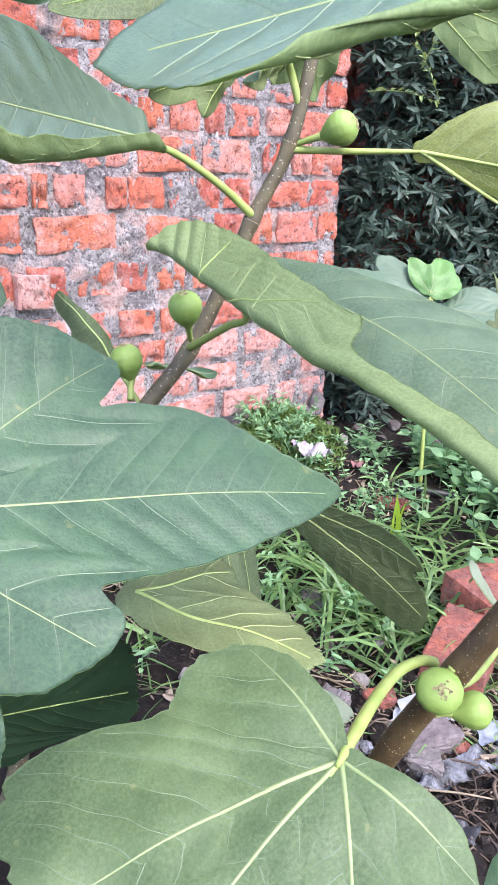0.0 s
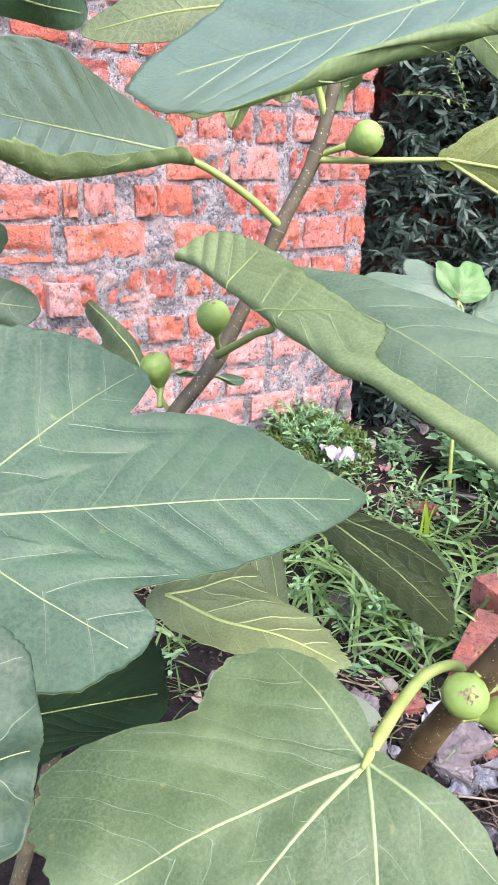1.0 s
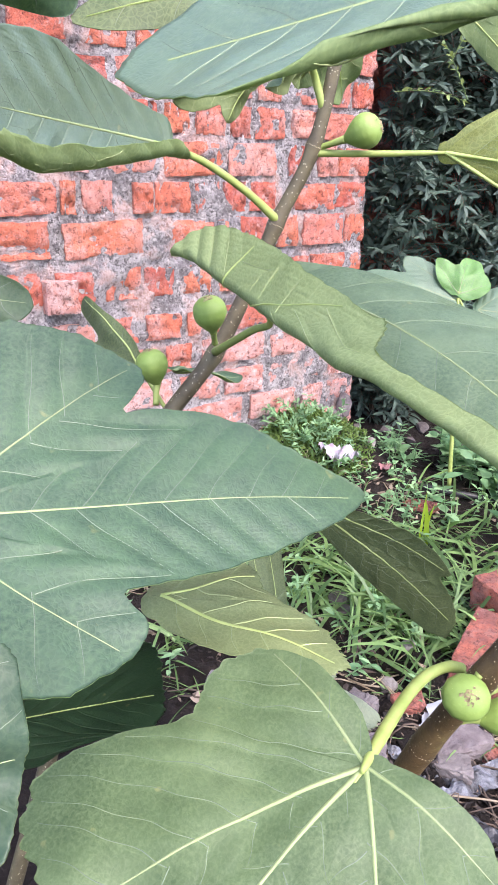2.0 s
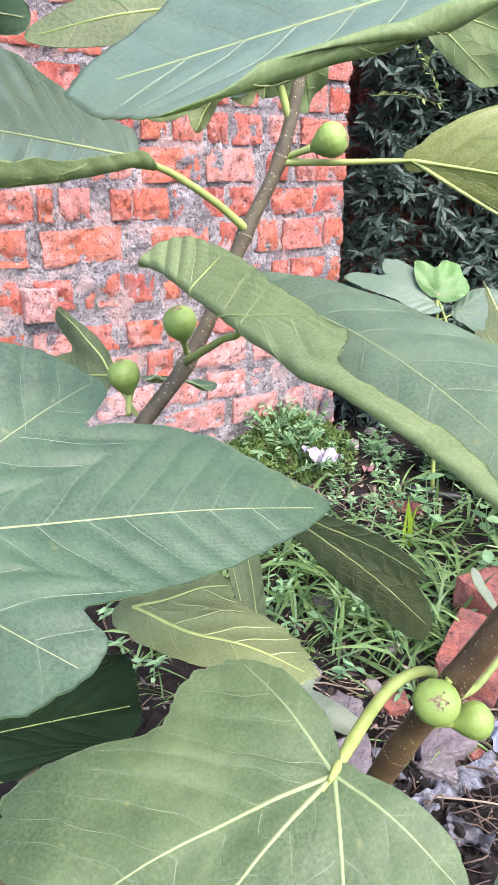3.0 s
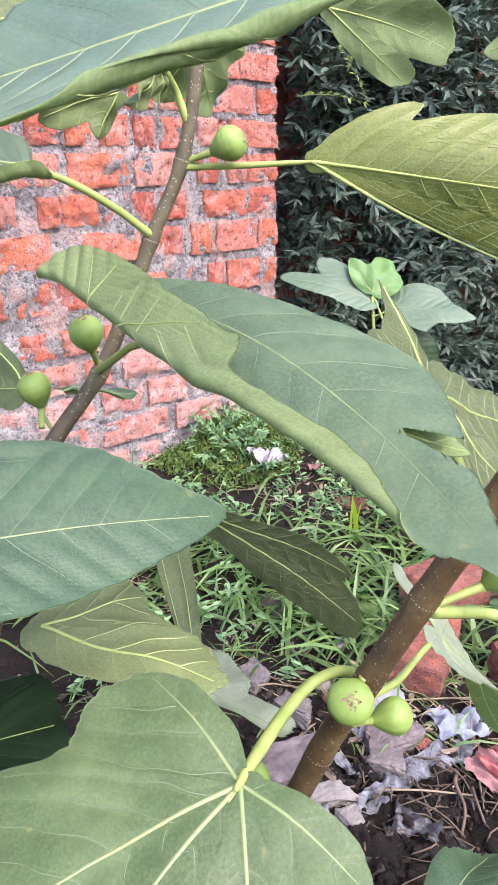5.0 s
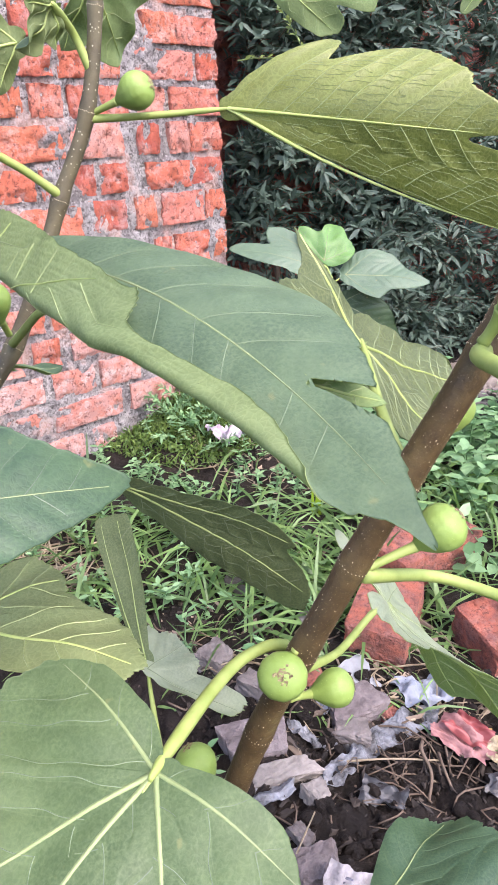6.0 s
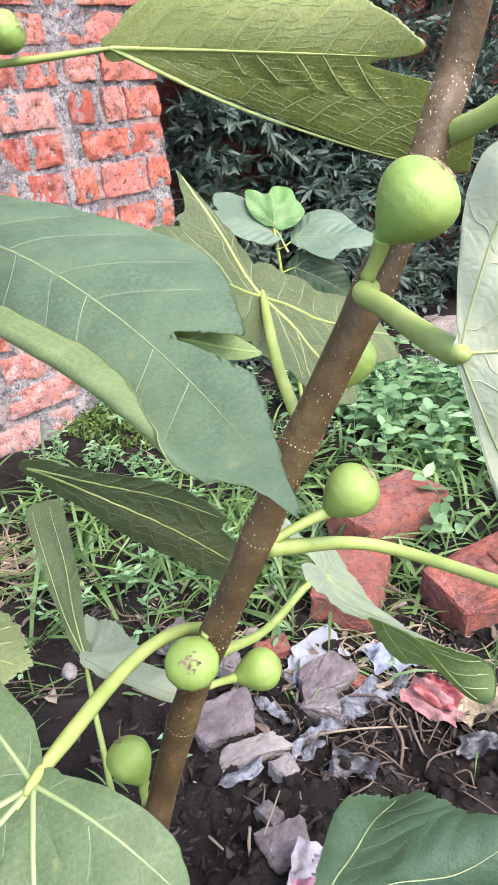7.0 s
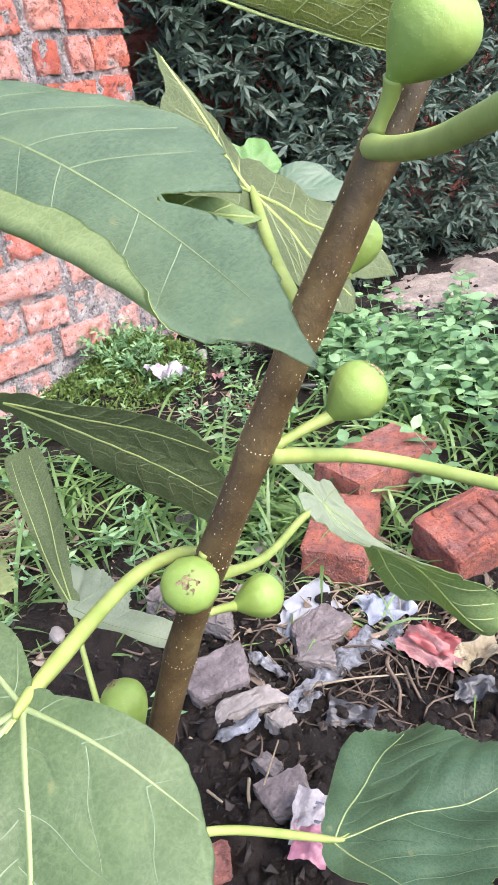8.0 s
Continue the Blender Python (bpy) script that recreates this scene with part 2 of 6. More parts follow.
def mortar_material():
    """Coarse lime and cement mortar: sand, small stones, pits and pink brick dust."""
    m = Mat("mortar")
    w = m.t.nodes.new("ShaderNodeNewGeometry").outputs["Position"]
    f = m.noise(w, 20.0, 6.0, 0.7)
    col = m.ramp(f, [(0.38, (0.22, 0.20, 0.205)), (0.5, (0.38, 0.355, 0.36)), (0.62, (0.56, 0.53, 0.535))])
    cell = m.node("ShaderNodeTexVoronoi", Scale=240.0)
    m.link(w, cell.inputs["Vector"])
    grain = m.node("ShaderNodeSeparateColor")
    m.link(cell.outputs["Color"], grain.inputs[0])
    col = m.mix(m.grey(grain.outputs[0], 0.80, 0.86, 0.0, 0.5), col, (0.62, 0.58, 0.57))
    col = m.mix(m.grey(grain.outputs[1], 0.80, 0.86, 0.0, 0.5), col, (0.13, 0.11, 0.11))
    pit = m.noise(w, 95.0, 6.0, 0.8)
    col = m.mix(m.grey(pit, 0.515, 0.60, 0.0, 0.9), col, (0.075, 0.065, 0.065))
    col = m.mix(m.grey(m.noise(w, 10.0, 4.0), 0.52, 0.62, 0.0, 0.55), col, (0.60, 0.34, 0.28))
    m.color(col)
    m.rough(0.95)
    h = m.math("ADD", m.math("MULTIPLY", pit, -1.6), m.math("MULTIPLY", cell.outputs["Distance"], -0.5))
    m.bump(h, 1.0, 0.016)
    return m.m


MAT_MORTAR = mortar_material()


def soil_material():
    m = Mat("soil")
    c = m.coords("Object")
    f = m.noise(c, 7.0, 7.0, 0.7)
    # Damp brown, set darker still for the shade of leaves and hedge.
    col = m.ramp(f, [(0.3, (0.0060, 0.0042, 0.0034)), (0.5, (0.013, 0.0092, 0.0075)), (0.7, (0.034, 0.0255, 0.0210))])
    grit = m.noise(c, 120.0, 5.0, 0.75)
    col = m.mix(m.grey(grit, 0.55, 0.75, 0.0, 0.6), col, (0.045, 0.035, 0.030))
    m.b.inputs["Specular IOR Level"].default_value = 0.22
    crumbs = m.noise(c, 45.0, 6.0, 0.75)
    m.color(col)
    m.rough(m.grey(f, 0.3, 0.7, 0.6, 0.95))
    m.bump(m.math("ADD", m.math("MULTIPLY", grit, 0.5), m.math("MULTIPLY", crumbs, 1.6)), 1.0, 0.012)
    return m.m


MAT_SOIL = soil_material()
MAT_DRY_SOIL = skin_material("dry_soil", (0.12, 0.098, 0.084), (0.30, 0.255, 0.225), 0.95, 12.0, 1.0, 0.012)


def plant_material(name, lo, hi, rough=0.5, fac=0.2):
    m = Mat(name)
    col = m.ramp(m.island(), [(0.0, lo), (1.0, hi)])
    f = m.noise(m.coords("Object"), 60.0)
    col = m.mix(m.grey(f, 0.3, 0.7, 0.0, 0.4), col, tuple(0.6 * v for v in lo))
    m.color(col)
    m.rough(rough)
    m.translucent(m.hsv(col, 0.5, 1.1, 2.0), fac)
    return m.m


MAT_HEDGE = plant_material("hedge_leaf", (0.044, 0.074, 0.058), (0.078, 0.122, 0.090), 0.62, 0.15)
MAT_HEDGE_LIGHT = plant_material("hedge_shoot", (0.10, 0.17, 0.07), (0.22, 0.28, 0.08), 0.5)
MAT_GRASS = plant_material("grass_blade", (0.045, 0.098, 0.030), (0.195, 0.315, 0.105), 0.5, 0.3)
MAT_WEED = plant_material("weed_leaf", (0.085, 0.185, 0.080), (0.25, 0.40, 0.20), 0.5, 0.25)
MAT_SHOOT = plant_material("fresh_shoot", (0.16, 0.26, 0.02), (0.28, 0.40, 0.04), 0.45, 0.35)
MAT_MOSS = plant_material("moss_leaf", (0.05, 0.10, 0.02), (0.13, 0.20, 0.04), 0.7, 0.2)
MAT_STRAW = plant_material("dry_straw", (0.16, 0.12, 0.075), (0.36, 0.30, 0.21), 0.7, 0.1)
MAT_TWIG = skin_material("twig_bark", (0.05, 0.035, 0.025), (0.12, 0.085, 0.06), 0.8)
# Stone and scrap colours are lowered too, for shade over the litter.
MAT_STONE = skin_material("grey_stone", (0.060, 0.050, 0.048), (0.165, 0.145, 0.141), 0.85, 25.0, 0.9, 0.005)
MAT_PALE_STONE = skin_material("pale_stone", (0.105, 0.092, 0.084), (0.255, 0.232, 0.217), 0.85, 30.0, 0.9, 0.004)
MAT_PINK_STONE = skin_material("brick_rubble", (0.055, 0.043, 0.043), (0.178, 0.150, 0.152), 0.9, 30.0, 0.9, 0.005)
MAT_TISSUE = skin_material("white_tissue", (0.22, 0.16, 0.20), (0.42, 0.41, 0.47), 0.7, 40.0, 0.8, 0.004)
MAT_PAPER = skin_material("white_paper", (0.15, 0.16, 0.175), (0.265, 0.28, 0.305), 0.7, 22.0, 0.4, 0.003)
MAT_BLUE_FILM = skin_material("bluish_film", (0.095, 0.11, 0.14), (0.225, 0.25, 0.31), 0.4, 30.0, 0.7, 0.004)
MAT_PINK_PAPER = skin_material("pink_paper", (0.155, 0.062, 0.062), (0.28, 0.14, 0.14), 0.6, 30.0, 0.6, 0.004)
MAT_CREAM_PAPER = skin_material("cream_paper", (0.15, 0.11, 0.055), (0.338, 0.299, 0.208), 0.6, 34.0, 1.0, 0.006)
MAT_PLASTIC = skin_material("dirty_plastic", (0.016, 0.014, 0.013), (0.27, 0.285, 0.32), 0.35, 34.0, 1.0, 0.006)
MAT_TEAL = skin_material("teal_plastic", (0.10, 0.35, 0.32), (0.22, 0.50, 0.46), 0.35, 25.0)
MAT_WHITE_FILM = skin_material("white_film", (0.11, 0.10, 0.108), (0.27, 0.255, 0.27), 0.35, 30.0, 0.8, 0.004)
MAT_INK = skin_material("dark_ink", (0.03, 0.03, 0.05), (0.07, 0.07, 0.10), 0.6)
MAT_MAGENTA = skin_material("magenta_print", (0.13, 0.040, 0.075), (0.26, 0.12, 0.15), 0.5)
MAT_RED_PAPER = skin_material("red_paper", (0.16, 0.030, 0.032), (0.26, 0.070, 0.070), 0.5, 14.0, 0.5, 0.003)
MAT_YELLOW_PAPER = skin_material("yellow_paper", (0.10, 0.09, 0.08), (0.42, 0.30, 0.05), 0.5, 40.0, 0.5, 0.003)
MAT_DARK_FILM = skin_material("dark_film", (0.018, 0.018, 0.020), (0.065, 0.066, 0.072), 0.35, 22.0, 0.7, 0.004)
MAT_DEBRIS = plant_material("dark_litter", (0.006, 0.0045, 0.004), (0.055, 0.041, 0.033), 0.85, 0.05)
# Yellow of sunlight passing through the leaf is put into this colour.
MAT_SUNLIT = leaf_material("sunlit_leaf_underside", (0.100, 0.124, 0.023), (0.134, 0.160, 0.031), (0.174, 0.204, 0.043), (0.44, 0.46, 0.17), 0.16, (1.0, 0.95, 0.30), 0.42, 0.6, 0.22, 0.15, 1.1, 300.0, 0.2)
MAT_BLACK = skin_material("black_rubber", (0.012, 0.012, 0.014), (0.03, 0.03, 0.032), 0.5)

# ---------------------------------------------------------------- mesh helpers


def mesh_object(name, verts, faces, mats, parent=None, label="", face_mats=None, uv=None, smooth=True, uv_veins=None):
    me = bpy.data.meshes.new(name)
    me.from_pydata([tuple(v) for v in verts], [], [tuple(int(i) for i in f) for f in faces])
    for mt in mats if isinstance(mats, (list, tuple)) else [mats]:
        me.materials.append(mt)
    if face_mats is not None:
        me.polygons.foreach_set("material_index", np.asarray(face_mats, np.int32))
    if smooth:
        me.polygons.foreach_set("use_smooth", np.ones(len(me.polygons), bool))
    if uv is not None:
        layer = me.uv_layers.new(name="map")
        loops = np.empty(len(me.loops), np.int32)
        me.loops.foreach_get("vertex_index", loops)
        layer.data.foreach_set("uv", np.asarray(uv, np.float32)[loops].ravel())
        if uv_veins is not None:
            layer = me.uv_layers.new(name="veins")
            layer.data.foreach_set("uv", np.asarray(uv_veins, np.float32)[loops].ravel())
    me.update()
    ob = new(name, me)
    if parent is not None:
        ob.parent = parent
    if label:
        ob["label"] = label
    return ob


def part(name, bm, material, parent, label=""):
    me = bpy.data.meshes.new(name)
    bm.to_mesh(me)
    bm.free()
    me.materials.append(material)
    me.polygons.foreach_set("use_smooth", np.ones(len(me.polygons), bool))
    ob = new(name, me)
    ob.parent = parent
    if label:
        ob["label"] = label
    return ob


def unit(v):
    v = np.asarray(v, float)
    return v / np.maximum(np.linalg.norm(v, axis=-1, keepdims=True), 1e-12)


def spline(points, n):
    """A smooth line through some points (Catmull-Rom)."""
    p = np.asarray(points, float)
    if len(p) == 2:
        return p[0] + (p[1] - p[0]) * np.linspace(0, 1, n)[:, None]
    q = np.vstack([2 * p[0] - p[1], p, 2 * p[-1] - p[-2]])
    t = np.linspace(0, len(p) - 1 - 1e-9, n)
    i = t.astype(int)
    f = (t - i)[:, None]
    a, b, c, d = q[i], q[i + 1], q[i + 2], q[i + 3]
    return 0.5 * (2 * b + (c - a) * f + (2 * a - 5 * b + 4 * c - d) * f**2 + (3 * b - a - 3 * c + d) * f**3)


def tube_arrays(line, radii, sides=10, caps=True):
    line = np.asarray(line, float)
    n = len(line)
    radii = np.broadcast_to(np.asarray(radii, float), (n,))
    tang = unit(np.gradient(line, axis=0))
    ref = np.array([0.0, 0.0, 1.0]) if abs(tang[0, 2]) < 0.9 else np.array([1.0, 0.0, 0.0])
    verts = []
    s = unit(np.cross(tang[0], ref))
    for k in range(n):
        s = unit(s - tang[k] * (s @ tang[k]))
        u = np.cross(tang[k], s)
        a = np.arange(sides) * 2 * np.pi / sides
        verts.append(line[k] + radii[k] * (np.cos(a)[:, None] * s + np.sin(a)[:, None] * u))
    verts = np.vstack(verts)
    faces = []
    for k in range(n - 1):
        for j in range(sides):
            j2 = (j + 1) % sides
            faces.append((k * sides + j, k * sides + j2, (k + 1) * sides + j2, (k + 1) * sides + j))
    if caps:
        faces.append(tuple(range(sides))[::-1])
        faces.append(tuple((n - 1) * sides + j for j in range(sides)))
    return verts, faces


def tube(name, points, r0, r1, mat, parent, label="", n=24, sides=10, bulge=0.0):
    line = spline(points, n)
    f = np.linspace(0, 1, n)
    radii = r0 + (r1 - r0) * f
    if bulge:
        radii = radii * (1 + bulge * np.exp(-((f / 0.10) ** 2)) + 0.5 * bulge * np.exp(-(((1 - f) / 0.10) ** 2)))
    v, fc = tube_arrays(line, radii, sides)
    return mesh_object(name, v, fc, mat, parent, label)


def joined(chunks):
    """Joins (verts, faces) chunks."""
    verts, faces, base = [], [], 0
    for v, f in chunks:
        verts.append(np.asarray(v, float))
        faces += [tuple(i + base for i in face) for face in f]
        base += len(v)
    return np.vstack(verts), faces


# ---------------------------------------------------------------- the fig tree's leaves
fig_tree = tagged(new("fig_tree"), "young fig tree with large lobed leaves and unripe green figs", "fig tree")
LEAF_NO = [0]
VIEW_SIDE = (0.10, 0.07, 0.79)           # most leaves are judged from this side: upper skin or underside


def leaf(label, base, mid, tip, side, lobes, petiole=(), near=0.0, far=0.0, twist=0.0, wave=0.004,
         under_up=False, mats=None, p_r=(0.0035, 0.0030), density=1.0, tree=None, vein_w=1.0, teeth=0.006, back=0.16, roll=None, widths=None, outline=None, cut=None, ladder=0.0):
    """A fig leaf. base, mid, tip: the midrib's course; side: a place on the +side of the blade, which sets its plane.
    lobes: (degrees from the midrib towards +side, length, half width in radians) in parts of the midrib's length.
    near, far: curl of the + and - halves (1/m, towards the upper skin); roll: ([(part of the length, metres from the midrib)...], 1/m) beyond which the - half rolls over;
    widths: instead of the lobes' outline, the widths of the + and - halves along the midrib, in parts of its length;
    outline: instead, the reach of the margin by direction, (degrees, part of the length); cut: a deep bay in the blade, three corners in parts of the length;
    ladder: metres between the small cross veins that join the side veins."""
    LEAF_NO[0] += 1
    rng = np.random.default_rng(100 + LEAF_NO[0])
    B, M, T, P = (np.asarray(v, float) for v in (base, mid, tip, side))
    C = 2 * M - 0.5 * (B + T)
    L = float(np.linalg.norm(M - B) + np.linalg.norm(T - M))
    s_dir = P - B
    t0 = unit(T - B)
    s_dir = unit(s_dir - t0 * (s_dir @ t0))
    n_dir = np.cross(t0, s_dir)                       # the upper skin's side
    n_dir = n_dir * (np.sign(n_dir @ (np.array(VIEW_SIDE) - B)) or 1.0) * (-1.0 if under_up else 1.0)
    ang = [radians(a) for a, _, _ in lobes]

    if widths:
        half = [spline(np.array(w, float), 160) for w in widths]
        reach = np.linspace(0.0, 1.12, 400)

    def radius(th):
        if widths:
            th = np.atleast_1d(np.asarray(th, float))
            along = reach[None] * np.cos(th)[:, None]
            out = reach[None] * np.abs(np.sin(th))[:, None]
            wide = np.where(th[:, None] >= 0, *(np.interp(along, h[:, 0], h[:, 1], -1.0, -1.0) for h in half))
            return np.maximum(np.where(out <= wide + 0.004, reach[None], 0.0).max(1), 0.03)
        if outline:
            way = np.radians(np.arange(-200.0, 200.01, 0.25))
            deg = np.array([q[0] for q in outline], float)
            far_r = np.array([q[1] for q in outline], float)
            deg, far_r = np.r_[deg[-3:] - 360, deg, deg[:3] + 360], np.r_[far_r[-3:], far_r, far_r[:3]]
            line = np.interp(way, np.radians(deg), far_r)
            soft = np.exp(-(np.arange(-12, 13) / 4.5) ** 2)
            line = np.convolve(np.pad(line, 12, mode="edge"), soft / soft.sum(), "valid")
            return np.interp(np.asarray(th, float), way, line)
        r = np.full_like(th, back) ** 7
        for (_, ln, w), a in zip(lobes, ang):
            d = np.abs((th - a + np.pi) % (2 * np.pi) - np.pi)
            r = r + (ln * np.exp(-((d / w) ** 2) * 0.75 - 0.25 * (d / w) ** 4)) ** 7
        r = r ** (1 / 7)
        # the heart-shaped cut at the stalk
        d = np.abs(np.abs(th) - np.pi)
        r = r * (1 - 0.75 * np.exp(-((d / 0.28) ** 2)))
        return r

    ph = rng.uniform(0, 6.28, 6)
    rib_reach = [float(radius(np.array([a]))[0]) * L for a in ang]
    rib_count = [min(9, max(3, round(q / 0.026))) for q in rib_reach]

    def side_veins(u, v):
        """For places on the flat blade: the count along the side veins of the nearest rib, their spacing, and the distance from the rib."""
        r, th = np.hypot(u, v), np.arctan2(v, u)
        turn = np.stack([np.abs((th - a + np.pi) % (2 * np.pi) - np.pi) for a in ang])
        own = turn.argmin(0)
        order = np.sort(turn, axis=0)
        lone = np.clip((order[1] - order[0]) / 0.5, 0.015, 1) if len(turn) > 1 else 1.0       # fading where two ribs' veins meet
        gap, ra, n_side = turn.min(0), np.array(rib_reach)[own], np.array(rib_count)[own]
        s, dd = r * np.cos(gap), r * np.sin(np.minimum(gap, 1.5))
        return ((s - 0.80 * dd - 0.9 * dd * dd / L) / ra - 0.10) * n_side / 0.86, 0.86 * ra / n_side / lone * (1 + dd / (0.25 * L)), dd

    pucker = 0.0019 * min(1.0, L / 0.2) ** 2

    def bend(u, v, lift=0.0):
        """From the flat blade (metres along and across the midrib) to its place."""
        tau = u / L
        tc = np.clip(tau, -0.7, 1.15)[:, None]
        pos = (1 - tc) ** 2 * B + 2 * tc * (1 - tc) * C + tc**2 * T
        tan = unit(2 * (1 - tc) * (C - B) + 2 * tc * (T - C))
        nrm = unit(n_dir - tan * (tan @ n_dir)[:, None])
        sid = np.cross(nrm, tan)
        sid = sid * np.sign((sid @ s_dir))[:, None]
        tw = radians(twist) * tc[:, 0]
        nrm, sid = (np.cos(tw)[:, None] * nrm - np.sin(tw)[:, None] * sid, np.cos(tw)[:, None] * sid + np.sin(tw)[:, None] * nrm)
        k = np.where(v > 0, near, far)
        av = np.abs(v)
        steps = 24
        lat, up, last = np.zeros_like(u), np.zeros_like(u), np.zeros_like(u)
        for q in range(steps):
            w = av * (q + 0.5) / steps
            a = k * w
            if roll:
                a = a + np.where(v < 0, roll[1] * np.maximum(0.0, w - np.interp(tau, [q[0] for q in roll[0]], [q[1] for q in roll[0]])), 0.0)
            a = np.clip(a, -2.9, 2.9)
            lat += np.cos(a) * av / steps
            up += np.sin(a) * av / steps
            last = a
        rr = np.hypot(u, v) / L
        th = np.arctan2(v, u)
        up = up + wave * (np.sin(7 * th + ph[0]) + 0.7 * np.sin(13 * th + ph[1])) * np.clip(rr, 0, 1) ** 2
        up = up + wave * 0.7 * np.sin(u / L * 9 + ph[2]) * np.sin(v / L * 11 + ph[3])
        # the blade bulges between the side veins of the nearest rib
        cell, _, dd = side_veins(u, v)
        up = up + pucker * (np.sqrt(np.sin(np.pi * cell) ** 2 + 0.04) - 0.2) * np.clip(dd / (0.07 * L), 0, 1) * np.clip((0.98 - rr) * 6, 0, 1)
        lat, up = lat - np.sin(last) * lift, up + np.cos(last) * lift
        return pos + sid * (lat * np.where(v < 0, -1.0, 1.0))[:, None] + nrm * up[:, None]

    nth, nr = int(220 * density), int(60 * density)
    th = np.linspace(-np.pi, np.pi, nth)
    if outline:                                        # closer set where the margin reaches far
        way = np.linspace(-np.pi, np.pi, 4001)
        reach_sum = np.cumsum(np.maximum(radius(way), 0.12) ** 1.2)
        th = np.interp(np.linspace(reach_sum[0], reach_sum[-1], nth), reach_sum, way)
    if widths:                                         # closer set towards a narrow tip
        nth += 1 - nth % 2
        th = np.linspace(-1, 1, nth)
        th = np.pi * np.sign(th) * np.abs(th) ** 1.6
    R = radius(th)
    tooth = teeth * (np.abs(((th * 23 + 1.3 * np.sin(th * 5 + ph[5])) / np.pi) % 2 - 1) - 0.5) + 0.5 * teeth * np.sin(th * 61)
    R = R * (1 + tooth + 0.6 * teeth * rng.normal(size=nth) * (np.abs(th) < 2.6)) * L
    rho = np.linspace(0.0, 1.0, nr) ** 0.85
    uu = (rho[:, None] * (R * np.cos(th))[None]).ravel()
    vv = (rho[:, None] * (R * np.sin(th))[None]).ravel()
    if cut:                                            # a deep bay: what lies inside is drawn to its two edges
        c0, c1, c2 = (np.asarray(q, float) * L for q in cut)
        q = np.stack([uu, vv], 1) - c0
        e1, e2 = unit(c1 - c0), unit(c2 - c0)
        cross = e1[0] * e2[1] - e1[1] * e2[0]
        p1, p2 = (e1[0] * q[:, 1] - e1[1] * q[:, 0]) * np.sign(cross), (q[:, 0] * e2[1] - q[:, 1] * e2[0]) * np.sign(cross)
        bay = np.where((p1 > 0) & (p2 > 0), np.where(p1 < p2, 1, 2), 0)
        for k, e in ((1, e1), (2, e2)):
            at_edge = (q @ e)[:, None] * e + c0
            uu, vv = np.where(bay == k, at_edge[:, 0], uu), np.where(bay == k, at_edge[:, 1], vv)
    thick = 0.00028
    top = bend(uu, vv, thick * np.ones_like(uu))
    bot = bend(uu, vv, -thick * np.ones_like(uu))
    verts = np.vstack([top, bot])
    i, j = np.meshgrid(np.arange(nr - 1), np.arange(nth - 1), indexing="ij")
    a = (i * nth + j).ravel()
    quad = np.stack([a, a + nth, a + nth + 1, a + 1], 1)
    off = nr * nth
    # the winding that makes the upper skin look up
    p = top[quad[len(quad) // 2]]
    want = unit(np.cross(p[1] - p[0], p[3] - p[0]))
    if want @ n_dir < 0:
        quad = quad[:, ::-1]
    rim = np.arange(nth - 1) + (nr - 1) * nth
    rims = np.stack([rim, rim + 1, rim + 1 + off, rim + off], 1)
    faces = np.vstack([quad, quad[:, ::-1] + off, rims])
    fm = np.r_[np.zeros(len(quad)), np.ones(len(quad)), np.ones(len(rims))]
    if cut:
        kinds = np.r_[bay, bay][faces]
        apex = np.hypot(uu - c0[0], vv - c0[1]) < 0.03 * L
        stay = ~(((kinds == 1).any(1) & (kinds == 2).any(1)) | (kinds > 0).all(1)) | np.r_[apex, apex][faces].all(1)
        faces, fm = faces[stay], fm[stay]
    uv = np.stack([uu, vv], 1)
    uv = np.vstack([uv, uv]) + rng.uniform(0, 5, 2)
    cell, space, dd = side_veins(uu, vv)
    vein_map = np.vstack([np.stack([cell, space * 10], 1)] * 2)
    tree = fig_tree if tree is None else tree
    m_top, m_under = mats or (MAT_TOP, MAT_UNDER)
    blade = mesh_object("leaf", verts, faces, [m_top, m_under], tree, label, fm, uv, uv_veins=vein_map)

    # veins: a rib for each lobe, raised on the underside
    chunks = []

    def rib(pu, pv, w0, w1, proud=0.0004, into=None):
        n = len(pu)
        w = w0 + (w1 - w0) * np.linspace(0, 1, n)
        du, dv = np.gradient(pu), np.gradient(pv)
        ln = np.maximum(np.hypot(du, dv), 1e-9)
        nu, nv = -dv / ln, du / ln
        rows = []
        for ou, lift in ((-1, 0.0), (0, 0.22), (1, 0.0), (0, -0.95)):
            rows.append(bend(pu + nu * w * ou, pv + nv * w * ou, lift * w + np.sign(lift) * (thick + proud)))
        v = np.stack(rows, 1).reshape(-1, 3)
        f = []
        for q in range(n - 1):
            for c in range(4):
                d = (c + 1) % 4
                f.append((q * 4 + c, q * 4 + d, q * 4 + 4 + d, q * 4 + 4 + c))
        (chunks if into is None else into).append((v, f))

    for (deg, ln, w), a0 in zip(lobes, ang):
        ra = float(radius(np.array([a0]))[0]) * L
        s = np.linspace(0, 0.90 if widths else 0.95, 26)
        sag = 0.03 * ra * np.sin(np.pi * s) * (1 if a0 > 0 else -1) * (abs(a0) > 0.05)
        pu = s * ra * np.cos(a0) - sag * np.sin(a0)
        pv = s * ra * np.sin(a0) + sag * np.cos(a0)
        w0 = 0.0016 * vein_w * (0.55 + 0.45 * ln)
        rib(pu, pv, w0, 0.0003)

    slants = []
    # side veins: slanting off each rib and bending towards its tip
    turns = np.linspace(-np.pi, np.pi, 1441)
    reach_at = radius(turns) * L
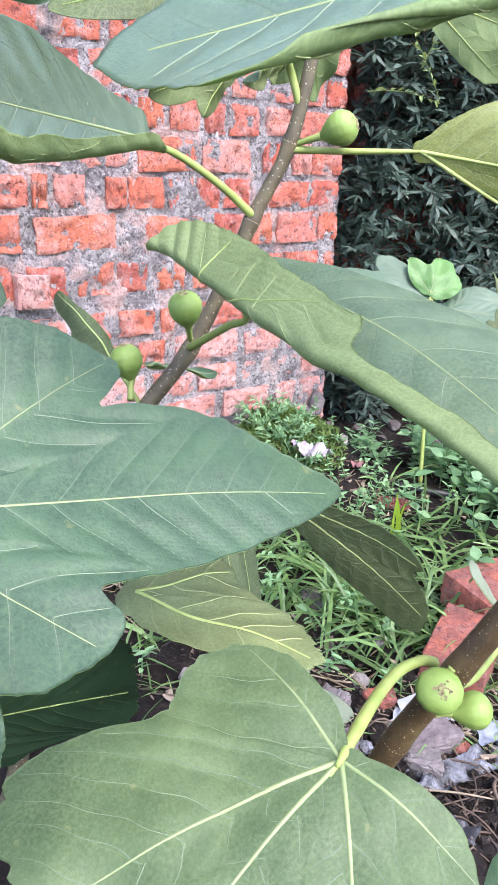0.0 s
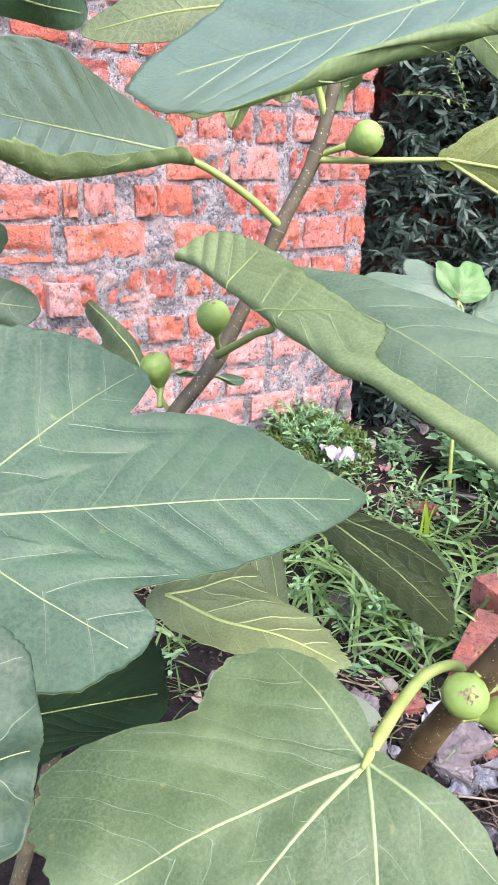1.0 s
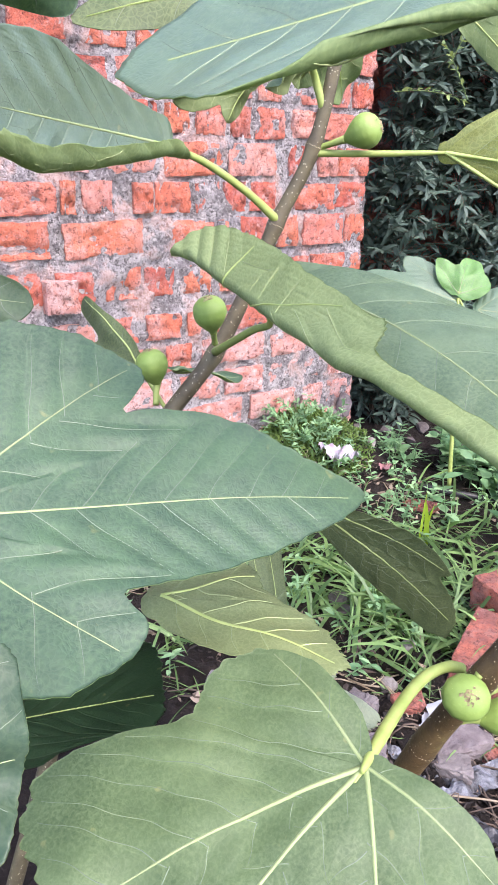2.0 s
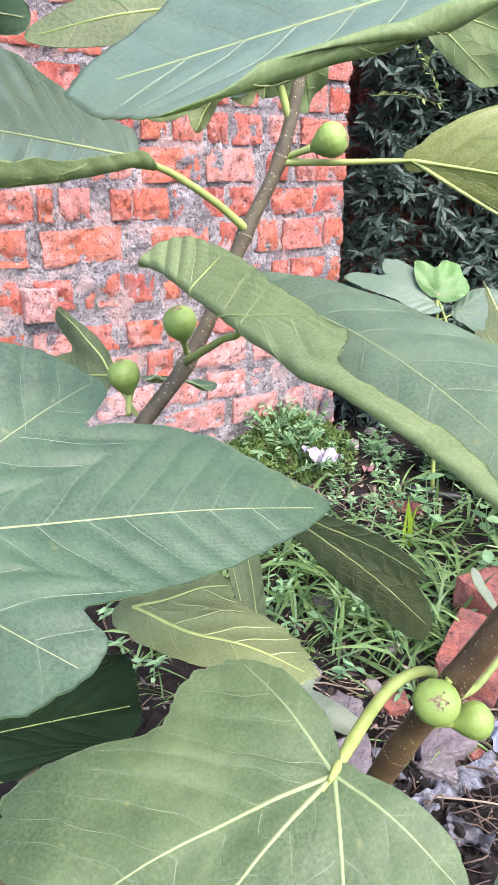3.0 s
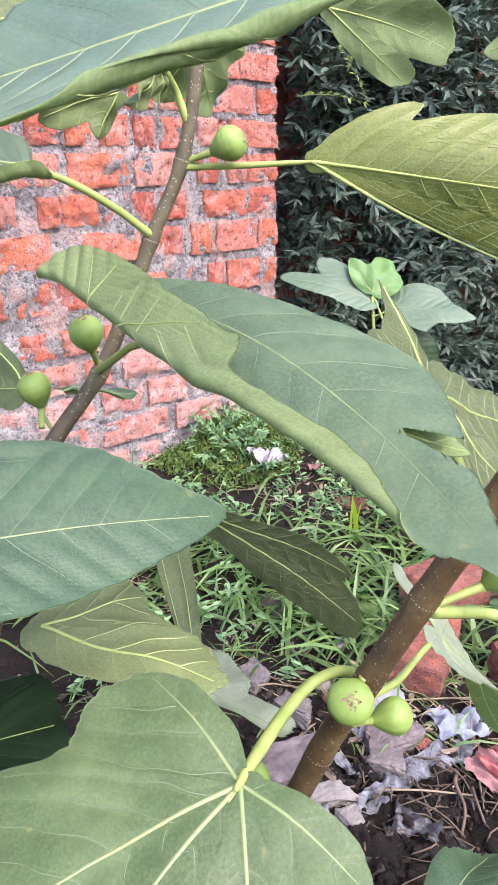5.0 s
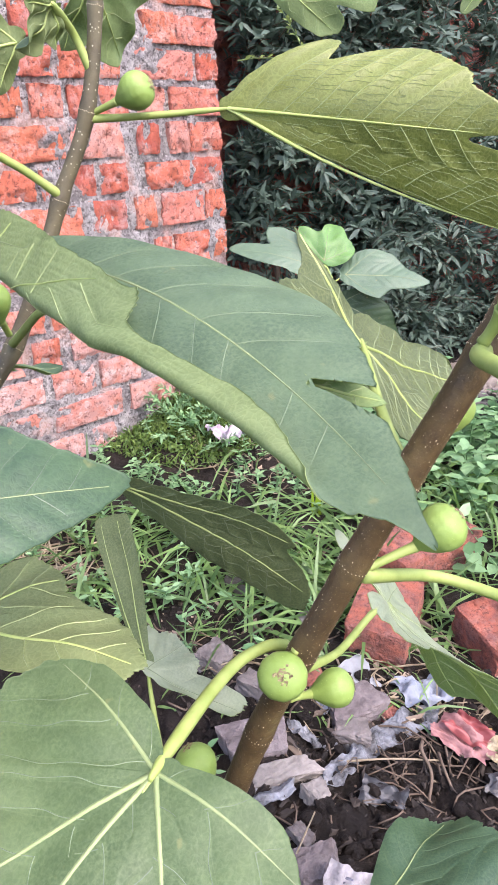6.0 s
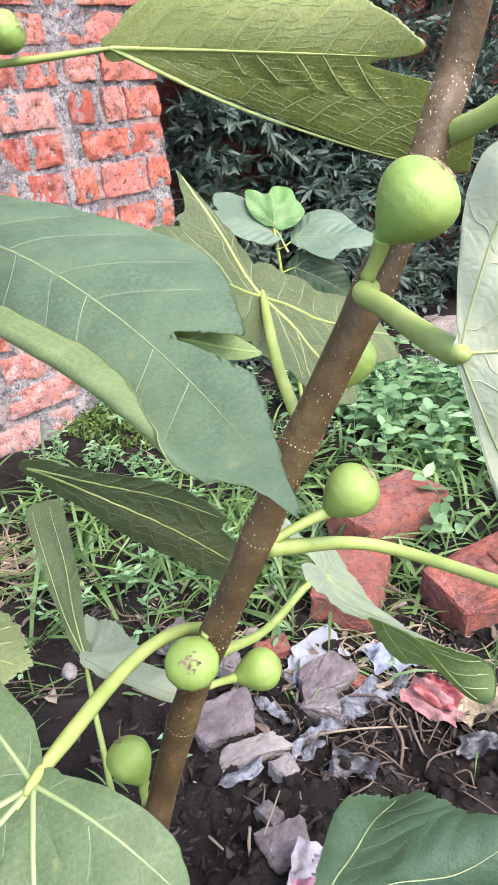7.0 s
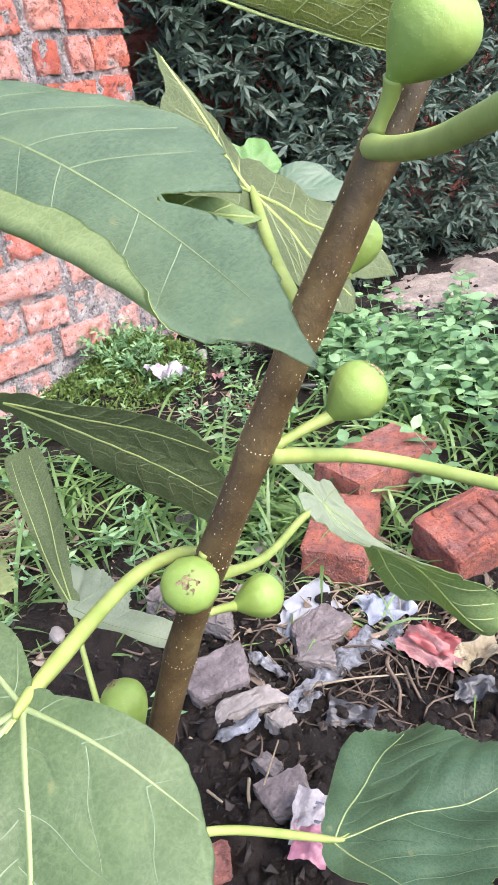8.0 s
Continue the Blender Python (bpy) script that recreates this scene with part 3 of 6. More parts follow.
    for j, (a0, ra, n_side) in enumerate(zip(ang, rib_reach, rib_count)):
        others = [a for q, a in enumerate(ang) if q != j]
        def trace(k, dd, sg):
            """The way at dd from the rib, k side veins along it, and where that lies on this rib's own part of the blade."""
            s = ra * (0.10 + 0.86 * k / n_side) + 0.80 * dd + 0.9 * dd * dd / L
            pu, pv = s * np.cos(a0) - sg * dd * np.sin(a0), s * np.sin(a0) + sg * dd * np.cos(a0)
            r, th = np.hypot(pu, pv), np.arctan2(pv, pu)
            inside = r < 0.965 * np.interp(th, turns, reach_at)
            for a in others:
                inside &= np.abs((th - a + np.pi) % (2 * np.pi) - np.pi) > 0.92 * np.abs((th - a0 + np.pi) % (2 * np.pi) - np.pi)
            if cut:
                q = np.stack([pu, pv], 1) - c0
                inside &= ~((np.sign(cross) * (e1[0] * q[:, 1] - e1[1] * q[:, 0]) > -0.002) & (np.sign(cross) * (q[:, 0] * e2[1] - q[:, 1] * e2[0]) > -0.002))
            return pu, pv, inside

        for sg in (-1, 1):
            shift = 0.10 * rng.normal(size=n_side + 1)
            for k in range(n_side):
                dd = np.linspace(0.0, 0.75 * L, 60)
                wob = 0.05 * np.sin(dd / L * 40 + 9 * rng.uniform())
                pu, pv, inside = trace(k + shift[k] + wob, dd, sg)
                n_in = len(inside) if inside.all() else int(np.argmin(inside))
                if n_in > 4:
                    rib(pu[:n_in], pv[:n_in], 0.00042 * (0.6 + 0.4 * vein_w), 0.00016, 0.00030, slants)
                d0 = 0.003
                while ladder and d0 < 0.5 * L:
                    x = np.linspace(0.0, 1.0, 7)
                    lean, bow = rng.uniform(-0.5, 0.2), rng.normal() * 0.25
                    dd = d0 + ladder * (lean * x + bow * np.sin(np.pi * x) + 0.12 * rng.normal(size=7))
                    pu, pv, inside = trace(k + shift[k] + x * (1 + shift[k + 1] - shift[k]), np.maximum(dd, 0.0), sg)
                    stop = 7 if rng.random() < 0.75 else 4
                    if inside.all():
                        rib(pu[:stop], pv[:stop], 0.00022, 0.00016, 0.00025, slants)
                    d0 += ladder * rng.uniform(0.6, 1.4)
    v, f = joined(chunks)
    mesh_object("venation", v, f, [MAT_VEIN_TOP, MAT_VEIN], blade, "pale raised veins", [int(q % 4 > 1) for q in range(len(f))])
    if slants:
        fine_top = {MAT_GREY_SHEEN: MAT_GREY_SHEEN, MAT_PALE_SHEEN: MAT_PALE_SHEEN, MAT_SHADED_TOP: MAT_SHADED_TOP, MAT_DEEP_SHADE: MAT_DEEP_SHADE, MAT_TOP_MID: MAT_SIDE_VEIN_SOFT, MAT_TOP_OLD: MAT_SIDE_VEIN_SOFT}.get(m_top, MAT_SIDE_VEIN_TOP)
        fine_under = {MAT_UNDER_SHADED: MAT_SIDE_VEIN_DIM, MAT_DEEP_SHADE: MAT_DEEP_SHADE}.get(m_under, MAT_SIDE_VEIN)
        v, f = joined(slants)
        mesh_object("fine_venation", v, f, [fine_top, fine_under], blade, "thin pale side veins", [int(q % 4 > 1) for q in range(len(f))])
    if len(petiole):
        # the stalk flattens into the midrib where the veins part
        tail = [bend(np.array([q * L]), np.array([0.0]))[0] for q in (0.035, 0.08)]
        line = spline([np.asarray(q, float) for q in petiole] + [B] + tail, 44)
        way = np.r_[0.0, np.cumsum(np.linalg.norm(np.diff(line, axis=0), axis=1))]
        hub = way[-1] - 0.08 * L
        radii = np.interp(way, [0.0, hub - 0.22 * L, hub - 0.07 * L, hub, hub + 0.03 * L, way[-1]], [p_r[0], p_r[1], 0.78 * p_r[1], 0.48 * p_r[1], 0.30 * p_r[1], 0.0005]) * (1 + 0.12 * np.exp(-((way / (0.1 * hub)) ** 2)))
        v, f = tube_arrays(line, radii, 12)
        mesh_object("petiole", v, f, MAT_PETIOLE, blade, "yellow-green leaf stalk")
    return blade


# ---------------------------------------------------------------- leaves
fig_sapling = tagged(new("fig_sapling"), "small fig sapling with pale new leaves before the hedge", "sapling")
tube("stem", [(0.44, 1.82, 0.000), (0.425, 1.82, 0.225), (0.402, 1.818, 0.505)], 0.006, 0.004, MAT_PETIOLE, fig_sapling, "thin green stem", 20)
leaf('large grey-green fig leaf with pale veins, lying nearly flat', base=(-0.112, 0.304, 0.655), mid=(-0.015, 0.360, 0.645), tip=(0.083, 0.416, 0.627), side=(-0.043, 0.421, 0.683), lobes=[(-1, 0.94, 0.23), (37, 0.66, 0.2), (-47, 0.47, 0.72), (-89, 0.37, 0.54)], wave=0.003, near=2.5, far=2.0, outline=[(-180, 0.06), (-150, 0.2), (-110, 0.33), (-89, 0.37), (-70, 0.405), (-63, 0.435), (-51, 0.46), (-42, 0.475), (-37, 0.46), (-34, 0.385), (-30, 0.42), (-22, 0.52), (-15, 0.64), (-10, 0.75), (-6, 0.865), (-2.3, 0.96), (0, 0.995), (3, 0.935), (8.4, 0.823), (15, 0.725), (21, 0.616), (25, 0.538), (28, 0.462), (30, 0.51), (33, 0.59), (37, 0.6), (45, 0.565), (63, 0.513), (90, 0.45), (130, 0.3), (160, 0.18)], vein_w=0.7)
leaf('broad fig leaf with five pale main veins', base=(0.085, 0.339, 0.508), mid=(0.048, 0.286, 0.484), tip=(0.011, 0.234, 0.461), side=(0.139, 0.289, 0.490), lobes=[(-28, 1.22, 0.44), (-5, 1.2, 0.47), (32, 1.05, 0.53), (82, 0.6, 0.66), (-108, 0.6, 0.42)], petiole=[(0.160, 0.462, 0.477), (0.148, 0.450, 0.487), (0.130, 0.429, 0.495), (0.114, 0.403, 0.499), (0.098, 0.370, 0.503)], wave=0.003, teeth=0.010, far=-1, near=-2, p_r=(0.0037, 0.0040), vein_w=1.2, mats=(MAT_TOP_OLD, MAT_UNDER), outline=[(-180, 0.05), (-158, 0.1), (-133, 0.29), (-123, 0.455), (-106, 0.65), (-96, 0.7), (-86, 0.74), (-74, 0.715), (-67, 0.785), (-65, 0.91), (-60, 1.07), (-53, 1.3), (-43, 1.32), (-30, 1.2), (-10, 1.2), (10, 1.1), (33, 1.05), (55, 0.85), (70, 0.75), (80, 0.645), (86, 0.575), (95, 0.49), (104, 0.32), (112, 0.2), (124, 0.1)])
leaf('large fig leaf, its margin rolled up to show the pale underside', base=(-0.009, 0.577, 0.728), mid=(0.123, 0.457, 0.694), tip=(0.207, 0.317, 0.632), side=(0.132, 0.497, 0.722), lobes=[(0, 1, 0.2), (-36, 0.4, 0.2), (-75, 0.25, 0.2)], petiole=[(-0.036, 0.660, 0.642), (0.000, 0.600, 0.675), (0.016, 0.575, 0.690)], roll=([(-0.1, 0.004), (0, 0.016), (0.2, 0.035), (0.38, 0.043), (0.46, 0.037), (0.55, 0.034), (0.7, 0.027), (0.85, 0.021), (1, 0.02)], 190), near=-8, far=2, wave=0.0045, widths=([(-0.05, 0), (0, 0.02), (0.1, 0.05), (0.2, 0.082), (0.3, 0.104), (0.4, 0.124), (0.48, 0.140), (0.575, 0.152), (0.631, 0.146), (0.702, 0.118), (0.776, 0.083), (0.83, 0.058), (0.897, 0.030), (0.96, 0.008), (1.01, 0)], [(-0.16, 0), (-0.12, 0.08), (-0.05, 0.15), (0.05, 0.195), (0.2, 0.228), (0.36, 0.25), (0.405, 0.245), (0.43, 0.185), (0.47, 0.165), (0.55, 0.155), (0.7, 0.14), (0.82, 0.105), (0.9, 0.058), (0.96, 0.018), (1.01, 0)]), mats=(MAT_TOP_MID, MAT_NET), density=1.6, cut=[(0.684, 0.013), (0.778, 0.083), (0.834, 0.058)])
leaf('fig leaf with a narrow upright lobe, seen from beneath', base=(0.225, 0.537, 0.656), mid=(0.263, 0.599, 0.648), tip=(0.300, 0.660, 0.640), side=(0.185, 0.555, 0.733), lobes=[(101, 0.74, 0.28), (-20, 0.9, 0.5), (-60, 0.5, 0.5), (156, 0.6, 0.3)], petiole=[(0.226, 0.428, 0.615), (0.222, 0.470, 0.635)], mats=(MAT_TOP, MAT_UNDER_SHADED), vein_w=0.9, under_up=True, wave=0.003, outline=[(-180, 0.45), (-150, 0.3), (-110, 0.35), (-82, 0.52), (-65, 0.67), (-50, 0.62), (-36, 0.82), (-30, 1.1), (-25.6, 1.38), (-18, 1.44), (-13, 1.42), (-10.6, 0.9), (-8, 0.55), (10, 0.3), (58, 0.166), (80, 0.25), (94, 0.335), (98.5, 0.5), (101.3, 0.62), (104, 0.57), (115, 0.47), (128, 0.455), (145, 0.62), (158, 0.70), (168, 0.58)], ladder=0.006)
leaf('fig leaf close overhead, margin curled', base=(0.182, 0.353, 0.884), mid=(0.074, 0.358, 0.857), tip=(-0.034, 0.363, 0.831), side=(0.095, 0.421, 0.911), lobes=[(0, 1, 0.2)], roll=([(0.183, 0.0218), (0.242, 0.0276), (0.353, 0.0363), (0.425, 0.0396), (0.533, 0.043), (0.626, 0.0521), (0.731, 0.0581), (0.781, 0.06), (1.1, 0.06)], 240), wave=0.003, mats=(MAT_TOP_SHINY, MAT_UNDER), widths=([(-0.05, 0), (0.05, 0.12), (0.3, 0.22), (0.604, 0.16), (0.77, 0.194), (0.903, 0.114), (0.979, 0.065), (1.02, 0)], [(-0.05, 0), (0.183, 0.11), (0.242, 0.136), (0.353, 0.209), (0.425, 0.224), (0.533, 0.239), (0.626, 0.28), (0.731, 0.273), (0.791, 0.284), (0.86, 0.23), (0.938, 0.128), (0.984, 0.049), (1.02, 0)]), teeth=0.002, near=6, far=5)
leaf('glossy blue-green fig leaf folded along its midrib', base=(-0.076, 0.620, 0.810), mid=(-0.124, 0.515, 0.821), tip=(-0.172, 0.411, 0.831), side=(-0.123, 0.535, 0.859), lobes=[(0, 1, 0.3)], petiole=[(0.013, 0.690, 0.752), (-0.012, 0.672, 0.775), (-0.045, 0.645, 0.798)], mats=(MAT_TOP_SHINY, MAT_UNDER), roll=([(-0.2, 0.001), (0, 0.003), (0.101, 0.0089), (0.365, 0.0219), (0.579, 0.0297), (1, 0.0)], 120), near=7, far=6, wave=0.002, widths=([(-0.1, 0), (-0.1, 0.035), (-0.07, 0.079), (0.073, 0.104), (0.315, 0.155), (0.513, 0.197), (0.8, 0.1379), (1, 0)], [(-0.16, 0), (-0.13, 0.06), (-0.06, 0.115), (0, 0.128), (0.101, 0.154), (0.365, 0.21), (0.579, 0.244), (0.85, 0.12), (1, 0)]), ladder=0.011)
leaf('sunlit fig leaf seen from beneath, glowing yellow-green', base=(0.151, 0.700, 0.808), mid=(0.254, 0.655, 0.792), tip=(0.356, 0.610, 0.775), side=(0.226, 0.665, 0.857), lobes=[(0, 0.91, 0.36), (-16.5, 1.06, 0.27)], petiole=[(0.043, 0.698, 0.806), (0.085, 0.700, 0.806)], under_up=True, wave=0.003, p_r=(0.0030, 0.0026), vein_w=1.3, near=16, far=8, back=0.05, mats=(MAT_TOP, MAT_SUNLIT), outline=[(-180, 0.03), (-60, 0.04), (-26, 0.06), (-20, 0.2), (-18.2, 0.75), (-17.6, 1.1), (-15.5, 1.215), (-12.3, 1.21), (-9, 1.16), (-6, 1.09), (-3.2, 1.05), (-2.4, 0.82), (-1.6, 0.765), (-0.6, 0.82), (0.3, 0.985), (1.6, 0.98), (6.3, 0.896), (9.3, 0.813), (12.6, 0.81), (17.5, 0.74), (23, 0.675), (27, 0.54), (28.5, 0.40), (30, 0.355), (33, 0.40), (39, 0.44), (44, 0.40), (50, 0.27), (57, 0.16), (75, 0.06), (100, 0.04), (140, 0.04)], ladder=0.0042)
leaf('dark fig leaf seen from beneath', base=(0.036, 0.630, 0.522), mid=(0.1135, 0.645, 0.441), tip=(0.191, 0.660, 0.360), side=(0.185, 0.640, 0.430), lobes=[(6, 1, 0.3), (20, 0.7, 0.3)], mats=(MAT_TOP, MAT_UNDER_SHADED), under_up=True, wave=0.004, outline=[(-180, 0.03), (-90, 0.03), (-30, 0.05), (-8, 0.25), (-4, 0.6), (-2.5, 0.9), (2, 1.0), (6, 0.97), (10, 0.9), (15, 0.77), (17, 0.72), (20, 0.76), (24, 0.68), (30, 0.53), (34, 0.38), (38, 0.25), (50, 0.12), (90, 0.05)], vein_w=0.8, ladder=0.009)
leaf('fig leaf with a net of pale veins, seen from beneath', base=(-0.045, 0.452, 0.524), mid=(0.012, 0.428, 0.522), tip=(0.078, 0.396, 0.520), side=(0.013, 0.495, 0.524), lobes=[(0, 1, 0.55), (50, 0.52, 0.5)], under_up=True, wave=0.004, outline=[(-180, 0.1), (-120, 0.12), (-60, 0.18), (-40, 0.3), (-22, 0.5), (-13, 0.62), (-8, 0.88), (-4, 0.95), (1, 1.0), (8, 0.91), (19, 0.78), (29, 0.62), (40, 0.55), (60, 0.57), (82, 0.54), (100, 0.35), (140, 0.15)], teeth=0.012, mats=(MAT_TOP, MAT_NET))
leaf('fig leaf beneath the others, coloured dark for deep shade', base=(-0.217, 0.440, 0.400), mid=(-0.140, 0.473, 0.400), tip=(-0.062, 0.505, 0.399), side=(-0.100, 0.443, 0.499), lobes=[(0, 1, 0.6), (55, 0.8, 0.6), (-55, 0.8, 0.6)], under_up=True, mats=(MAT_DEEP_SHADE, MAT_DEEP_SHADE), wave=0.003, outline=[(-180, 0.1), (-120, 0.35), (-70, 0.6), (-43, 0.71), (-25, 1.0), (-12, 1.067), (4, 1.02), (20, 1.04), (28, 1.03), (34, 0.96), (55, 0.8), (90, 0.55), (140, 0.3)], vein_w=0.35)
leaf("fig leaf near the stem's top, seen from beneath", base=(0.032, 0.667, 0.878), mid=(0.022, 0.662, 0.864), tip=(0.008, 0.655, 0.848), side=(0.036, 0.690, 0.863), lobes=[(0, 1, 0.7), (50, 0.75, 0.6), (-50, 0.75, 0.6)], petiole=[(0.048, 0.700, 0.840), (0.039, 0.695, 0.864)], under_up=True)
leaf("fig leaf behind the stem's top, seen from beneath", base=(0.055, 0.727, 0.905), mid=(0.060, 0.752, 0.879), tip=(0.065, 0.776, 0.852), side=(0.090, 0.774, 0.884), lobes=[(0, 1, 0.7), (50, 0.8, 0.6), (-50, 0.8, 0.6)], petiole=[(0.055, 0.702, 0.860)], under_up=True)
leaf('small fig leaf by the stem, seen from beneath', base=(-0.019, 0.765, 0.869), mid=(-0.050, 0.747, 0.860), tip=(-0.080, 0.728, 0.846), side=(-0.067, 0.743, 0.821), lobes=[(0, 1, 0.5), (45, 0.6, 0.6), (-45, 0.6, 0.6)], under_up=True, density=0.7)
leaf('yellow-green fig leaf hanging high, seen from beneath', base=(0.197, 1.043, 0.982), mid=(0.245, 1.043, 0.938), tip=(0.294, 1.042, 0.893), side=(0.348, 1.023, 0.952), lobes=[(2, 1, 0.28), (24, 0.9, 0.22)], under_up=True, density=0.8, outline=[(-180, 0.05), (-60, 0.1), (-37, 0.15), (-18, 0.41), (-10, 0.69), (-5, 0.91), (4, 1.02), (10, 1.0), (13.5, 0.83), (17, 1.18), (26, 1.22), (36, 1.14), (50, 0.8), (75, 0.5), (120, 0.1)], ladder=0.006)
leaf("fig leaf at the tree's edge, seen from beneath", base=(0.397, 0.798, 0.931), mid=(0.365, 0.822, 0.917), tip=(0.332, 0.846, 0.904), side=(0.358, 0.819, 0.885), lobes=[(0, 1, 0.4), (45, 0.7, 0.4), (-45, 0.7, 0.4)], under_up=True, density=0.7)
leaf('small crumpled fig leaf', base=(-0.117, 0.708, 0.613), mid=(-0.162, 0.748, 0.610), tip=(-0.206, 0.789, 0.607), side=(-0.186, 0.805, 0.655), lobes=[(-4, 1, 0.35), (23, 1.0, 0.28)], petiole=[(-0.075, 0.643, 0.588)], under_up=True, density=0.7, mats=(MAT_TOP, MAT_UNDER_SHADED), near=0, p_r=(0.002, 0.0018), outline=[(-180, 0.04), (-108, 0.06), (-40, 0.3), (-16, 0.51), (-6, 0.9), (-1, 1.02), (5, 0.9), (9, 0.72), (12, 0.76), (17, 1.2), (22, 1.2), (26, 1.08), (28, 0.8), (32, 0.62), (42, 0.3), (55, 0.14), (112, 0.03)], vein_w=0.8)
leaf('small fig leaf seen edge on', base=(-0.088, 0.734, 0.604), mid=(-0.054, 0.742, 0.599), tip=(-0.020, 0.751, 0.594), side=(-0.066, 0.815, 0.582), lobes=[(0, 1, 0.45), (50, 0.6, 0.4), (-50, 0.6, 0.4)], density=0.7)
leaf('grey-green fig leaf by the wall', base=(-0.208, 0.469, 0.722), mid=(-0.171, 0.485, 0.716), tip=(-0.134, 0.502, 0.709), side=(-0.177, 0.476, 0.678), lobes=[(0, 1, 0.45), (40, 1.0, 0.4), (-40, 0.9, 0.4)], density=0.7)
leaf('broad blue-green fig leaf on a low shoot', base=(-0.088, 0.187, 0.627), mid=(-0.065, 0.198, 0.630), tip=(-0.041, 0.209, 0.633), side=(-0.036, 0.170, 0.612), lobes=[(5, 1.05, 0.9), (50, 0.7, 0.8), (-38, 0.9, 0.7)], density=0.8, outline=[(-180, 0.1), (-100, 0.5), (-60, 1.0), (-40, 1.25), (-21, 1.27), (0, 1.14), (15, 1.12), (32, 1.1), (40, 0.95), (60, 0.7), (110, 0.4)])
leaf('fig leaf overhead seen from beneath', base=(0.049, 0.462, 0.887), mid=(-0.011, 0.442, 0.872), tip=(-0.072, 0.422, 0.857), side=(-0.019, 0.450, 0.901), lobes=[(0, 1, 0.22), (30, 0.6, 0.4), (-30, 0.5, 0.3)], under_up=True, mats=(MAT_TOP, MAT_UNDER_SHADED))
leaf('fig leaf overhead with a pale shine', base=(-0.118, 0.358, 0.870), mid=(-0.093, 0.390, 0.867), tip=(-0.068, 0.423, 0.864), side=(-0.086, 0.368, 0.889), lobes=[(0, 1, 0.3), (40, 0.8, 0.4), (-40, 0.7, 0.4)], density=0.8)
leaf('narrow folded dark fig leaf with a hole', base=(0.040, 0.640, 0.3175), mid=(0.025, 0.714, 0.361), tip=(0.009, 0.789, 0.405), side=(-0.024, 0.772, 0.387), lobes=[(1, 0.95, 0.26), (7, 0.9, 0.2)], petiole=[(0.090, 0.473, 0.25), (0.076, 0.505, 0.255), (0.062, 0.536, 0.265), (0.054, 0.571, 0.271), (0.046, 0.607, 0.295)], under_up=True, density=0.8, mats=(MAT_TOP, MAT_UNDER_SHADED), p_r=(0.003, 0.0025), outline=[(-180, 0.02), (-60, 0.03), (-13, 0.12), (-9, 0.3), (-7, 0.5), (-4.5, 0.64), (-5, 0.76), (-7, 0.93), (-5, 1.0), (0, 1.02), (5, 1.05), (9.5, 1.06), (11, 0.9), (12.5, 0.62), (15, 0.28), (31, 0.05), (60, 0.03)], wave=0.005, vein_w=0.6, near=-6, far=9)
leaf('drooping grey fig leaf', base=(0.040, 0.640, 0.3175), mid=(0.085, 0.624, 0.308), tip=(0.131, 0.608, 0.298), side=(0.071, 0.675, 0.322), lobes=[(-5, 0.95, 0.42), (62, 0.8, 0.3)], density=0.8, mats=(MAT_GREY_SHEEN, MAT_UNDER), outline=[(-180, 0.05), (-100, 0.05), (-40, 0.1), (-14, 0.5), (-14, 0.75), (-12, 0.95), (-3, 1.03), (4, 1.0), (9, 0.68), (17, 0.48), (27, 0.52), (45, 0.47), (65, 0.47), (76, 0.5), (100, 0.48), (115, 0.57), (121, 0.35), (128, 0.12)], vein_w=0.5, teeth=0.02)
leaf('drooping fig leaf, sky sheen coloured into its upper side', base=(0.256, 0.574, 0.421), mid=(0.321, 0.564, 0.356), tip=(0.385, 0.554, 0.291), side=(0.345, 0.661, 0.353), lobes=[(0, 1, 0.45), (22, 0.85, 0.45), (-28, 0.62, 0.45), (165, 0.5, 0.35), (65, 0.34, 0.5), (-65, 0.3, 0.5)], petiole=[(0.168, 0.436, 0.478), (0.200, 0.490, 0.445), (0.235, 0.545, 0.432)], p_r=(0.0032, 0.0028), wave=0.006, near=-2, far=4, twist=-66, mats=(MAT_GREY_SHEEN, MAT_UNDER))
leaf('fig leaf hanging close by', base=(0.239, 0.262, 0.7025), mid=(0.259, 0.257, 0.702), tip=(0.278, 0.252, 0.701), side=(0.243, 0.269, 0.741), lobes=[(0, 1, 0.6), (72, 0.8, 0.45), (-65, 0.7, 0.5)], petiole=[(0.262, 0.419, 0.682), (0.2525, 0.402, 0.6835), (0.2535, 0.375, 0.6845), (0.249, 0.33, 0.690), (0.243, 0.29, 0.697)], mats=(MAT_PALE_SHEEN, MAT_UNDER), p_r=(0.0047, 0.0034), outline=[(-180, 0.03), (-120, 0.05), (-90, 0.07), (-80, 0.2), (-77, 0.52), (-76, 0.9), (-75, 1.24), (-62, 1.35), (-35, 1.29), (3, 1.14), (40, 1.22), (69, 1.37), (79, 1.17), (84, 1.06), (87, 0.92), (89, 0.69), (91, 0.39), (94, 0.1), (130, 0.05)], vein_w=0.35, wave=0.0015)
leaf('fig leaf on a long stalk', base=(0.347, 0.384, 0.515), mid=(0.378, 0.365, 0.504), tip=(0.409, 0.346, 0.493), side=(0.368, 0.368, 0.482), lobes=[(0, 1.0, 0.36), (48, 0.78, 0.34), (-48, 0.78, 0.34), (100, 0.5, 0.42), (-100, 0.5, 0.42)], petiole=[(0.204, 0.428, 0.549), (0.269, 0.473, 0.511), (0.332, 0.426, 0.504)], p_r=(0.0042, 0.0038), density=0.6)
